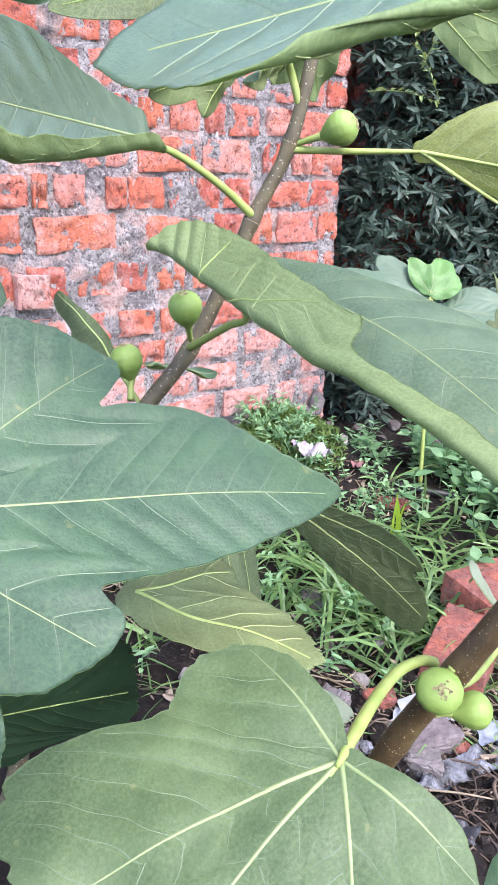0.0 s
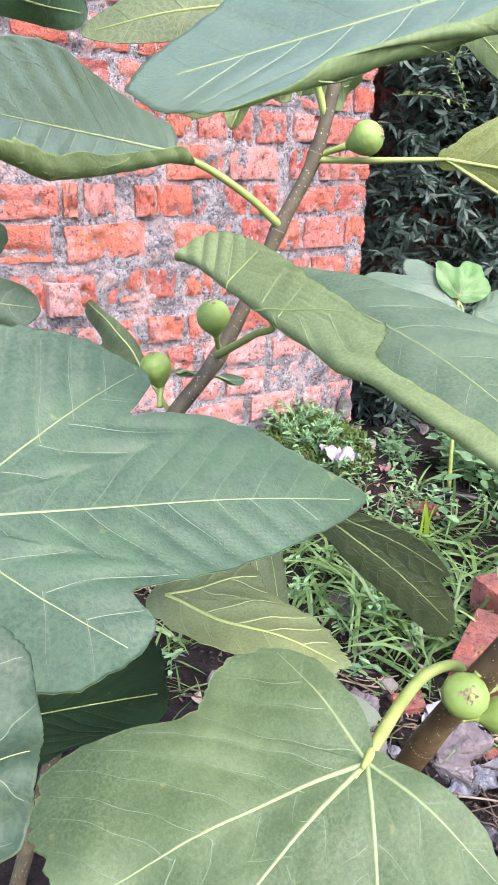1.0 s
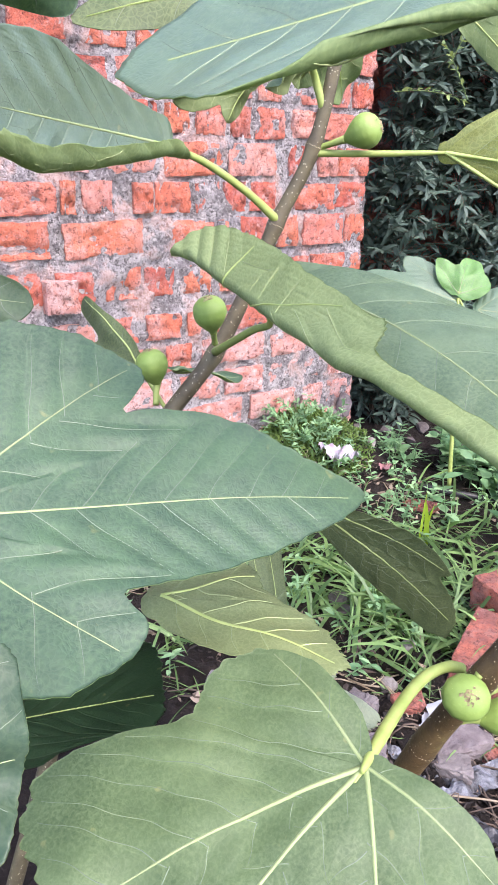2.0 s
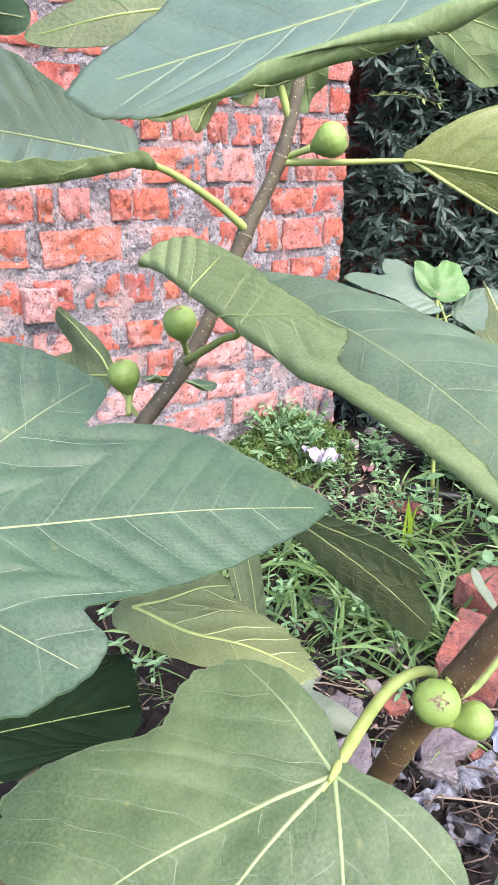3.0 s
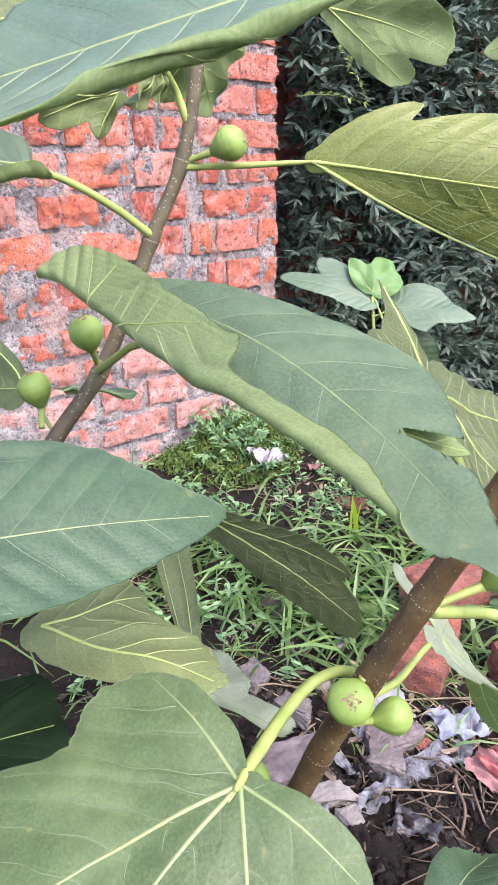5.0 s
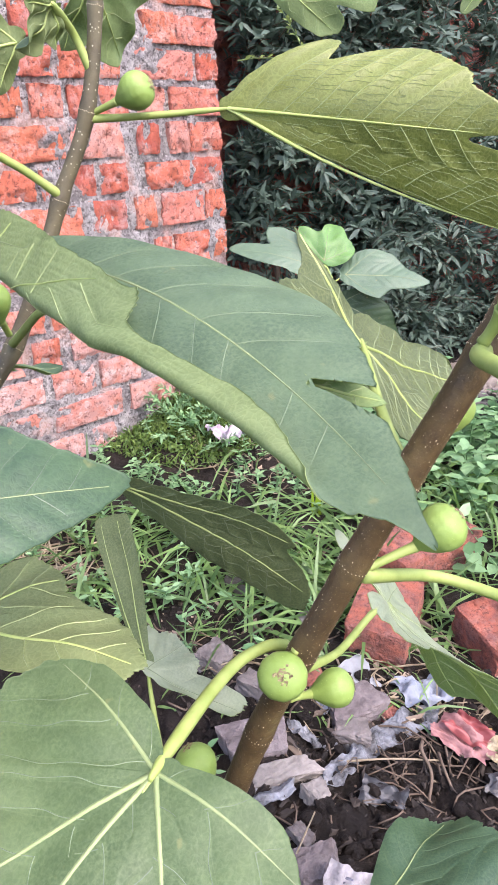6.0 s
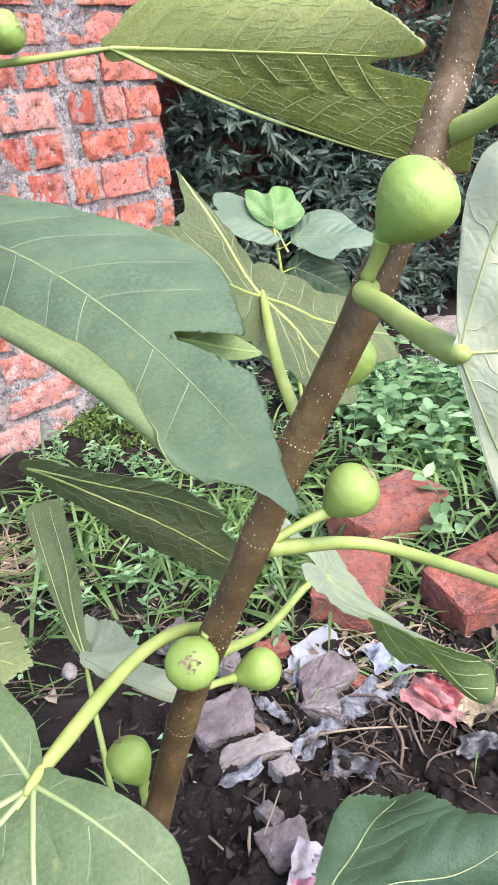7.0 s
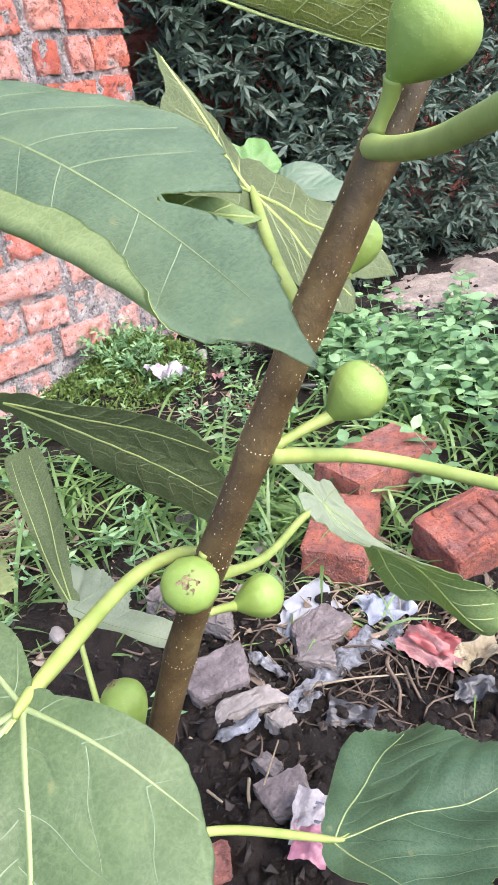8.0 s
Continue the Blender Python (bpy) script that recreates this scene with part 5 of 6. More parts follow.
def shrub(x0, x1, height, count, seed, label):
    """A stretch of clipped hedge: woody stems below, a dense leafy face."""
    rng = np.random.default_rng(seed)
    mid = HEDGE_A + HEDGE_DIR * (x0 + x1) / 2
    root = tagged(new("shrub"), label, "shrub", "hedge shrubs")
    root.location = (mid[0], mid[1], ground_height(mid[0], mid[1]))
    o = np.array(root.location)
    roots, dirs = [], []
    while len(roots) < count:
        a, z = rng.uniform(x0, x1), height * rng.uniform(0, 1) ** 1.15
        lump = 0.10 * fractal(a * 3, z * 3, seed * 1.7, 3)
        depth = rng.uniform(-0.02, 0.22) + lump + 0.10 * math.exp(-z / 0.12)
        if fractal(a * 4.5, z * 4.5, seed + 9.3, 2) < -0.42:
            continue
        xy = HEDGE_A + HEDGE_DIR * a + HEDGE_IN * depth
        roots.append(np.array([xy[0], xy[1], z + 0.03]) - o)
        dirs.append(unit(np.array([-HEDGE_IN[0], -HEDGE_IN[1], 0]) * rng.uniform(0.2, 1) + rng.normal(size=3) * 0.5 + (0, 0, 0.35)))
    chunks, twigs = sprays(rng, roots, dirs, 0.11, 6, 0.050, 0.0135)
    v, f = joined(chunks)
    mesh_object("crown", v, f, MAT_HEDGE, root, "dense narrow dark blue-green leaves")
    stems = []
    for _ in range(7):
        a = rng.uniform(x0, x1)
        xy = HEDGE_A + HEDGE_DIR * a + HEDGE_IN * rng.uniform(0.15, 0.3)
        b = np.array([xy[0], xy[1], ground_height(xy[0], xy[1]) - 0.02]) - o
        pts = [b, b + (rng.normal() * 0.05, 0.02, height * 0.4), b + (rng.normal() * 0.12, 0.04, height * 0.95)]
        stems.append(tube_arrays(spline(pts, 12), np.linspace(0.011, 0.004, 12), 7))
    v, f = joined(stems + twigs)
    mesh_object("woody_frame", v, f, MAT_TWIG, root, "thin brown branches")
    return root


first = shrub(0.09, 0.75, 2.0, 2600, 11, "dense dark green hedge shrub with narrow leaves and pale shoots")
shrub(0.75, 1.55, 2.2, 1400, 12, "dense dark green hedge shrub with narrow leaves")
shrub(1.55, 2.5, 2.2, 900, 13, "dense dark green hedge shrub with narrow leaves")

rng_s = np.random.default_rng(15)
o = np.array(first.location)
shoots, stalks = sprays(rng_s, [np.array(q) - o for q in ((0.23, 2.05, 0.97), (0.35, 2.01, 1.02), (0.40, 1.99, 0.95))], [unit((1.0, -0.1, 0.15)), unit((0.3, -0.2, 0.8)), unit((-0.5, -0.2, 0.9))], 0.16, 9, 0.024, 0.008)
v, f = joined(shoots + stalks)
mesh_object("shoot", v, f, MAT_HEDGE_LIGHT, first, "pale yellow-green new shoots")
BACK_HEIGHT = 2.1
BACK_A = HEDGE_A + HEDGE_IN * 0.42 - HEDGE_DIR * 0.35
v, f = mortar_core(np.arange(-0.3, 5.0, 0.3), np.arange(-0.1, BACK_HEIGHT, 0.3), 0.20, False)
back_wall = mesh_object("wall_back", v, f, MAT_SHADED_BRICK)
back_wall.matrix_world = pose(BACK_A[0], BACK_A[1], 0, 0, 0, math.degrees(math.atan2(HEDGE_DIR[1], HEDGE_DIR[0])))
tagged(back_wall, "red brick wall behind the hedge, coloured dark for shadow", "wall", kind="structure")


# ---------------------------------------------------------------- grass, weeds, moss
def blade(p, direction, ln, w, droop, rng):
    side = unit(np.cross(direction, (0, 0, 1)) + rng.normal(size=3) * 0.2)
    v, f = [], []
    for k, t in enumerate((0, 0.3, 0.6, 0.85, 1.0)):
        q = p + direction * ln * t + np.array([0, 0, -droop * ln * t * t]) + unit(np.array([direction[0], direction[1], 0.0001])) * droop * ln * 0.6 * t * t
        ww = w * (0.7, 1.0, 0.85, 0.5, 0.04)[k] * 0.5
        v += [q + side * ww, q - side * ww]
        if k:
            f.append((2 * k - 2, 2 * k - 1, 2 * k + 1, 2 * k))
    return np.array(v), f


def grass_field(count, seed, spots, ln, w, mat, name, label, category):
    rng = np.random.default_rng(seed)
    chunks = []
    while len(chunks) < count:
        cx, cy, sx, sy = spots[rng.integers(len(spots))]
        x, y = cx + rng.normal() * sx, cy + rng.normal() * sy
        if (np.array([x, y]) - WALL_A) @ WALL_OUT < 0.06 and x < 0.2:
            continue
        tuft = rng.integers(3, 8)
        for _ in range(tuft):
            p = np.array([x + rng.normal() * 0.012, y + rng.normal() * 0.012, 0])
            p[2] = ground_height(p[0], p[1]) - 0.004
            d = unit(np.array([rng.normal() * 0.7, rng.normal() * 0.7, rng.uniform(0.5, 1.2)]))
            chunks.append(blade(p, d, ln * rng.uniform(0.45, 1.25), w * rng.uniform(0.6, 1.3), rng.uniform(0.2, 0.85), rng))
    v, f = joined(chunks)
    return tagged(mesh_object(name, v, f, mat), label, category, kind="stuff")


grass_field(1050, 21, [(0.42, 1.45, 0.20, 0.16), (0.15, 1.32, 0.16, 0.12), (-0.10, 1.35, 0.16, 0.14), (0.68, 1.45, 0.16, 0.16), (0.30, 1.20, 0.12, 0.07)], 0.17, 0.0085, MAT_GRASS, "grass", "green arching grass blades growing through the litter", "grass")
grass_field(260, 22, [(0.25, 1.05, 0.2, 0.1), (0.0, 1.6, 0.2, 0.15), (-0.15, 0.95, 0.12, 0.1), (0.6, 0.95, 0.1, 0.1)], 0.09, 0.004, MAT_GRASS, "short_grass", "thin short grass on the soil", "grass")


def oval_leaf(p, d, n, ln, w):
    s = unit(np.cross(d, n))
    u = np.cross(s, d)
    mid = [p + d * ln * t - u * 0.18 * ln * t * t for t in (0.0, 0.3, 0.65, 1.0)]
    wid = (0.1, 0.95, 0.8, 0.05)
    lo = [m + s * w * k * 0.5 + u * 0.10 * w * k for m, k in zip(mid, wid)]
    hi = [m - s * w * k * 0.5 + u * 0.10 * w * k for m, k in zip(mid, wid)]
    v = np.array(mid + lo + hi)
    f = []
    for k in range(3):
        f += [(k, k + 1, 5 + k, 4 + k), (k + 1, k, 8 + k, 9 + k)]
    return v, f


def weed_field(count, seed, spots, height, ln, w, mat, name, label):
    rng = np.random.default_rng(seed)
    chunks = []
    for _ in range(count):
        cx, cy, sx, sy = spots[rng.integers(len(spots))]
        x, y = cx + rng.normal() * sx, cy + rng.normal() * sy
        if (np.array([x, y]) - WALL_A) @ WALL_OUT < 0.04 and x < 0.2:
            continue
        p = np.array([x, y, ground_height(x, y) - 0.003])
        h = height * rng.uniform(0.5, 1.2)
        lean = np.array([rng.normal() * 0.35, rng.normal() * 0.35, 1.0])
        top = p + unit(lean) * h
        line = spline([p, 0.5 * (p + top) + rng.normal(size=3) * 0.01, top], 6)
        chunks.append(tube_arrays(line, np.linspace(0.0015, 0.0008, 6), 4, False))
        for k in range(1, 6):
            a0 = rng.uniform(0, 6.28)
            for q in (0, np.pi):
                a = a0 + q + rng.normal() * 0.3
                d = unit((math.cos(a), math.sin(a), rng.uniform(0.0, 0.6)))
                chunks.append(oval_leaf(line[k], d, unit(rng.normal(size=3) * 0.3 + (0, 0, 1)), ln * rng.uniform(0.6, 1.2), w * rng.uniform(0.7, 1.2)))
    v, f = joined(chunks)
    return tagged(mesh_object(name, v, f, mat), label, "weeds", kind="stuff")


weed_field(210, 31, [(0.72, 1.62, 0.14, 0.16), (0.85, 1.85, 0.18, 0.16), (0.60, 1.95, 0.10, 0.10), (0.95, 1.45, 0.14, 0.18)], 0.14, 0.042, 0.027, MAT_WEED, "weeds", "low broad-leaved green weeds")
weed_field(150, 32, [(0.10, 1.62, 0.12, 0.14), (-0.12, 1.55, 0.10, 0.10), (0.35, 1.70, 0.12, 0.08), (-0.05, 1.15, 0.15, 0.12), (0.30, 1.95, 0.05, 0.10)], 0.07, 0.022, 0.009, MAT_WEED, "small_weeds", "small narrow-leaved weeds")


def moss_heap():
    rng = np.random.default_rng(41)
    chunks = []
    while len(chunks) < 5200:
        x, y = 0.0 + rng.normal() * 0.15, 1.86 + rng.normal() * 0.11
        out = (np.array([x, y]) - WALL_A) @ WALL_OUT
        if out < 0.015 or ((x - 0.0) / 0.24) ** 2 + ((y - 1.87) / 0.19) ** 2 > 1:
            continue
        p = np.array([x, y, ground_height(x, y) + rng.uniform(0, 0.02)])
        d = unit(rng.normal(size=3) * 0.7 + (0.1, -0.2, 0.8))
        chunks.append(oval_leaf(p, d, unit(rng.normal(size=3) + (0, 0, 1)), rng.uniform(0.008, 0.017), rng.uniform(0.004, 0.007)))
    v, f = joined(chunks)
    return tagged(mesh_object("moss", v, f, MAT_MOSS), "soft green moss heap at the foot of the wall", "moss", kind="stuff")


moss_heap()


def ferny_weeds():
    rng = np.random.default_rng(44)
    roots, dirs = [], []
    for _ in range(34):
        x, y = 0.055 + rng.normal() * 0.045, 1.83 + rng.normal() * 0.05
        roots.append(np.array([x, y, ground_height(x, y) + 0.01]))
        dirs.append(unit(np.array([rng.normal() * 0.6, -0.3 + rng.normal() * 0.5, 0.7])))
    chunks, twigs = sprays(rng, roots, dirs, 0.10, 9, 0.022, 0.0075)
    v, f = joined(chunks + twigs)
    return tagged(mesh_object("ferny_weeds", v, f, MAT_WEED), "pale green ferny weeds growing over the moss", "weeds", kind="stuff")


ferny_weeds()


def shoot(x, y):
    """A tuft of broad fresh blades standing up from the grass."""
    rng = np.random.default_rng(43)
    chunks = []
    for k in range(3):
        d = unit((rng.normal() * 0.16, rng.normal() * 0.10, 1.0))
        chunks.append(blade(np.array([x + rng.normal() * 0.008, y + rng.normal() * 0.008, ground_height(x, y) - 0.004]), d, rng.uniform(0.09, 0.16), 0.013, rng.uniform(0.02, 0.1), rng))
    v, f = joined(chunks)
    return tagged(mesh_object("grass_shoot", v, f, MAT_SHOOT), "bright yellow-green young shoot standing in the grass", "grass")


shoot(0.324, 1.513)


def litter(name, count, seed, spots, ln, r, mat, label, category):
    """Dry stalks lying on the soil."""
    rng = np.random.default_rng(seed)
    chunks = []
    for _ in range(count):
        cx, cy, sx, sy = spots[rng.integers(len(spots))]
        x, y = cx + rng.normal() * sx, cy + rng.normal() * sy
        a, L = rng.uniform(0, 6.28), ln * rng.uniform(0.4, 1.4)
        pts = []
        for t in (-0.5, 0.0, 0.5):
            px, py = x + math.cos(a) * L * t + rng.normal() * 0.006, y + math.sin(a) * L * t + rng.normal() * 0.006
            pts.append((px, py, ground_height(px, py) + rng.uniform(0.001, 0.014)))
        chunks.append(tube_arrays(spline(pts, 6), r * rng.uniform(0.5, 1.4), 5))
    v, f = joined(chunks)
    return tagged(mesh_object(name, v, f, mat), label, category, kind="stuff")


litter("straw", 150, 51, [(0.38, 0.97, 0.08, 0.04), (0.48, 0.95, 0.07, 0.05), (-0.22, 1.30, 0.06, 0.06), (0.20, 1.03, 0.06, 0.05), (0.20, 1.70, 0.10, 0.06)], 0.07, 0.0012, MAT_STRAW, "pale dry straw scattered on the soil", "straw")
litter("dry_grass", 110, 54, [(-0.207, 1.282, 0.05, 0.05), (-0.257, 1.312, 0.03, 0.06)], 0.11, 0.0016, MAT_STRAW, "heap of dry straw at the edge of the grass", "straw")
litter("dead_twigs", 230, 52, [(0.38, 0.84, 0.06, 0.05), (0.30, 0.86, 0.12, 0.08), (0.42, 0.80, 0.10, 0.08), (0.0, 1.05, 0.15, 0.1), (0.35, 1.80, 0.15, 0.1)], 0.05, 0.0013, MAT_TWIG, "dark dead twigs and roots on the soil", "twigs")


def rock_arrays(c, size, seed, rough=0.25, flat=0.0):
    rng = np.random.default_rng(seed)
    bm = bmesh.new()
    bmesh.ops.create_icosphere(bm, subdivisions=3, radius=1.0)
    v = np.array([q.co[:] for q in bm.verts])
    f = [tuple(q.index for q in fc.verts) for fc in bm.faces]
    bm.free()
    # cut by random planes into an angular chunk
    for _ in range(9):
        n = unit(rng.normal(size=3))
        lim = rng.uniform(0.55, 0.85)
        over = v @ n - lim
        v = v - np.where(over > 0, over, 0)[:, None] * n
    v = v + np.array([[fractal(*(p * 2.2 + seed), 3) * rough * 0.18] * 3 for p in v]) * v
    R = np.array(Euler((rng.uniform(-0.3, 0.3), rng.uniform(-0.3, 0.3), rng.uniform(0, 6.28))).to_matrix())
    return (v * np.asarray(size)) @ R.T + np.asarray(c), f


def rock(name, x, y, size, mat, seed, label, category="stone", lift=0.35):
    z = ground_height(x, y) + size[2] * lift
    v, f = rock_arrays((0, 0, 0), size, seed)
    ob = mesh_object(name, v, f, mat, smooth=False)
    ob.location = (x, y, z)
    return tagged(ob, label, category)


def slab(name, x, y, size, rz, mat, seed, label, tilt=(0, 0), lift=0.4, category="stone"):
    """A broken block: box-like, with chipped edges and rough faces."""
    rng = np.random.default_rng(seed)
    bm = bmesh.new()
    bmesh.ops.create_cube(bm, size=1.0)
    bmesh.ops.subdivide_edges(bm, edges=bm.edges, cuts=7, use_grid_fill=True)
    for q in bm.verts:
        a = np.array(q.co[:])
        a[0] *= 1 + 0.35 * a[1] * rng.uniform(0.8, 1.2) * (1 if seed % 2 else -1)
        rim = np.sort(np.abs(np.array(q.co[:])))[1] > 0.49
        k = 1 - (rng.uniform(0.02, 0.10) if rim else 0) + 0.10 * fractal(*(a * 2.1 + seed * 3.3), 3)
        q.co = Vector(a * k * np.array(size)) + Vector(rng.normal(size=3)) * 0.0006
    me = bpy.data.meshes.new(name)
    bm.to_mesh(me)
    bm.free()
    me.materials.append(mat)
    ob = new(name, me)
    ob.matrix_world = pose(x, y, ground_height(x, y) + size[2] * lift, tilt[0], tilt[1], rz)
    return tagged(ob, label, category)


slab("stone", 0.145, 0.853, (0.088, 0.066, 0.04), 12, MAT_PINK_STONE, 1, "thick broken slab of pinkish grey stone", (6, -4))
slab("stone", 0.179, 0.800, (0.088, 0.03, 0.024), 14, MAT_PALE_STONE, 2, "flat whitish stone chip on the soil", (14, 3))
slab("stone", 0.217, 0.760, (0.03, 0.028, 0.026), 30, MAT_PALE_STONE, 3, "small pale broken stone on the soil", (10, 10))
slab("stone", 0.301, 0.912, (0.082, 0.052, 0.044), 20, MAT_PINK_STONE, 4, "pinkish broken stone lying on white paper", (5, -6))
slab("stone", 0.347, 0.903, (0.026, 0.024, 0.026), 40, MAT_LOOSE_BRICK, 5, "dark red bit of broken brick", (8, 0))
slab("stone", 0.165, 0.942, (0.02, 0.03, 0.04), -20, MAT_STONE, 7, "small upright grey stone", (5, 12))
slab("stone", 0.191, 0.696, (0.032, 0.02, 0.022), -50, MAT_STONE, 8, "dull grey stone half sunk in soil", (4, 8))
slab("stone", 0.202, 0.655, (0.052, 0.042, 0.036), 10, MAT_PINK_STONE, 9, "pinkish stone on damp soil", (8, -8))
slab("stone", 0.285, 0.867, (0.05, 0.036, 0.022), -15, MAT_STONE, 12, "dark grey flat stone in the mud", (4, 5))
slab("stone", 0.112, 0.590, (0.04, 0.034, 0.026), 10, MAT_LOOSE_BRICK, 13, "dark red brick end in the mud", (0, 0))
slab("stone", 0.235, 0.985, (0.05, 0.036, 0.03), 25, MAT_LOOSE_BRICK, 21, "red brick fragment among dry straw", (8, 4))
slab("stone", 0.155, 0.945, (0.055, 0.03, 0.03), -30, MAT_STONE, 22, "brownish stone beside the stem", (4, 10))
slab("stone", 0.09, 1.02, (0.05, 0.045, 0.035), 50, MAT_STONE, 23, "brownish stone beside the stem", (6, 2))
rock("stone", 0.205, 1.035, (0.020, 0.016, 0.014), MAT_PALE_STONE, 6, "pale pebble among dry straw")
rock("stone", -0.085, 1.000, (0.016, 0.014, 0.016), MAT_PALE_STONE, 7, "pale pebble on dark soil")
rock("stone", 0.145, 1.270, (0.045, 0.030, 0.012), MAT_STONE, 8, "flat grey-brown stone among the grass")
rock("stone", 0.34, 1.69, (0.070, 0.035, 0.024), MAT_LOOSE_BRICK, 11, "flat red brick fragment in the grass", "brick")
rock("stone", 0.235, 1.93, (0.022, 0.018, 0.018), MAT_PALE_STONE, 12, "pale round pebble beside the wall's corner")
rock("stone", 0.62, 2.08, (0.030, 0.022, 0.020), MAT_LOOSE_BRICK, 13, "orange brick bit on the path", "brick")
rock("stone", 0.25, 1.12, (0.016, 0.014, 0.012), MAT_PALE_STONE, 14, "pale pebble among dry straw")
rock("stone", 0.13, 2.01, (0.035, 0.030, 0.035), MAT_PINK_STONE, 16, "pink broken brick at the wall's foot")
rock("stone", 0.155, 2.03, (0.030, 0.028, 0.045), MAT_PINK_STONE, 17, "pink broken brick at the wall's foot", lift=1.4)
rock("stone", -0.36, 1.47, (0.055, 0.035, 0.03), MAT_LOOSE_BRICK, 18, "red brick fragment by the wall", "brick")


def clods():
    rng = np.random.default_rng(61)
    chunks = []
    # over the bed, close about the litter, and along the path
    for n, (x0, x1), (y0, y1), most in ((240, (-0.35, 0.75), (0.45, 1.25), 0.009), (800, (0.05, 0.58), (0.55, 0.98), 0.013), (280, (0.4, 1.6), (1.9, 2.7), 0.013)):
        for _ in range(n):
            x, y = rng.uniform(x0, x1), rng.uniform(y0, y1)
            s = 0.003 + most * rng.uniform() ** 3
            chunks.append(rock_arrays((x, y, ground_height(x, y) + s * 0.25), (s, s * rng.uniform(0.6, 0.9), s * rng.uniform(0.5, 0.8)), 200 + len(chunks)))
    v, f = joined(chunks)
    return tagged(mesh_object("clods", v, f, MAT_SOIL), "loose crumbs and clods of dark soil", "soil", kind="stuff")


clods()


def loose_brick(x, y, rz, size, seed, label, tilt=(0, 0), lift=0.0, frog=False):
    """A worn brick with rounded, chipped edges; frog: a sunk panel with worn raised bars on its top."""
    rng = np.random.default_rng(seed)
    bm = bmesh.new()
    bmesh.ops.create_cube(bm, size=1.0)
    bmesh.ops.scale(bm, vec=size, verts=bm.verts)
    bmesh.ops.subdivide_edges(bm, edges=bm.edges, cuts=11, use_grid_fill=True)
    for q in bm.verts:
        a = np.abs(np.array(q.co[:])) / (np.array(size) / 2)
        corner = np.sort(a)[1] > 0.98
        chip = max(0.0, fractal(q.co[0] * 24, q.co[1] * 24, q.co[2] * 24 + seed, 3))
        q.co += Vector(rng.normal(size=3)) * 0.0005 + Vector(q.co) * 0.006 * fractal(q.co[0] * 30 + seed, q.co[1] * 30, q.co[2] * 30, 3)
        if corner:
            q.co *= 1 - 0.012 - 0.07 * chip
    ob_root = tagged(new("brick"), label, "brick")
    z = ground_height(x, y) + size[2] / 2 - 0.006 + lift
    ob_root.matrix_world = pose(x, y, z, tilt[0], tilt[1], rz)
    body = part("body", bm, MAT_LOOSE_BRICK, ob_root)
    body.data.polygons.foreach_set("use_smooth", np.zeros(len(body.data.polygons), bool))
    if frog:
        for k in range(4):
            bm = bmesh.new()
            bmesh.ops.create_cube(bm, size=1.0)
            bmesh.ops.scale(bm, vec=(0.018, 0.048 - 0.008 * (k % 2), 0.008), verts=bm.verts)
            bmesh.ops.bevel(bm, geom=bm.edges, offset=0.003, segments=2)
            bmesh.ops.translate(bm, vec=(-0.039 + 0.026 * k, 0.0, size[2] / 2 + 0.0005), verts=bm.verts)
            part("stamped_bar", bm, MAT_LOOSE_BRICK, ob_root)
        for sy in (-1, 1):
            bm = bmesh.new()
            bmesh.ops.create_cube(bm, size=1.0)
            bmesh.ops.scale(bm, vec=(0.15, 0.014, 0.010), verts=bm.verts)
            bmesh.ops.bevel(bm, geom=bm.edges, offset=0.004, segments=2)
            bmesh.ops.translate(bm, vec=(0, sy * 0.042, size[2] / 2 + 0.0005), verts=bm.verts)
            part("stamped_rim", bm, MAT_LOOSE_BRICK, ob_root)
    return ob_root


loose_brick(0.385, 1.085, 63, (0.16, 0.105, 0.075), 71, "broken red brick on the litter, its end showing", (2, -4))
loose_brick(0.500, 1.265, 33, (0.225, 0.110, 0.072), 72, "old red brick lying among grass", (5, 3), 0.01)
loose_brick(0.615, 1.050, 20, (0.215, 0.112, 0.075), 73, "red brick with a worn stamped top", (12, -4), 0.0, True)


def sheet(name, x, y, size, rz, mat, seed, label, category="litter", crumple=0.02, lift=0.012, tilt=(0, 0)):
    """A crumpled scrap of paper or plastic."""
    rng = np.random.default_rng(seed)
    n = 16
    off = rng.uniform(0, 50)
    v = []
    for layer in (0.0, 0.0006):
        for j in range(n):
            for i in range(n):
                a, b = i / (n - 1) - 0.5, j / (n - 1) - 0.5
                torn = 1 + 0.25 * fractal(math.atan2(b, a) * 1.5, off, 0.2, 3)
                z = 0.5 * crumple * fractal(a * 1.8 + off, b * 1.8, 0.7, 3) + 0.45 * crumple * abs(fractal(a * 2.6 + off, b * 2.6, 3.1, 2))
                v.append((a * size[0] * torn, b * size[1] * torn, z + layer))
    f = []
    for j in range(n - 1):
        for i in range(n - 1):
            a = j * n + i
            f.append((a, a + 1, a + n + 1, a + n)[::-1])
            f.append((a + n * n, a + 1 + n * n, a + n + 1 + n * n, a + n + n * n))
    ob = mesh_object(name, v, f, mat)
    ob.matrix_world = pose(x, y, ground_height(x, y) + lift, tilt[0], tilt[1], rz)
    return tagged(ob, label, category)


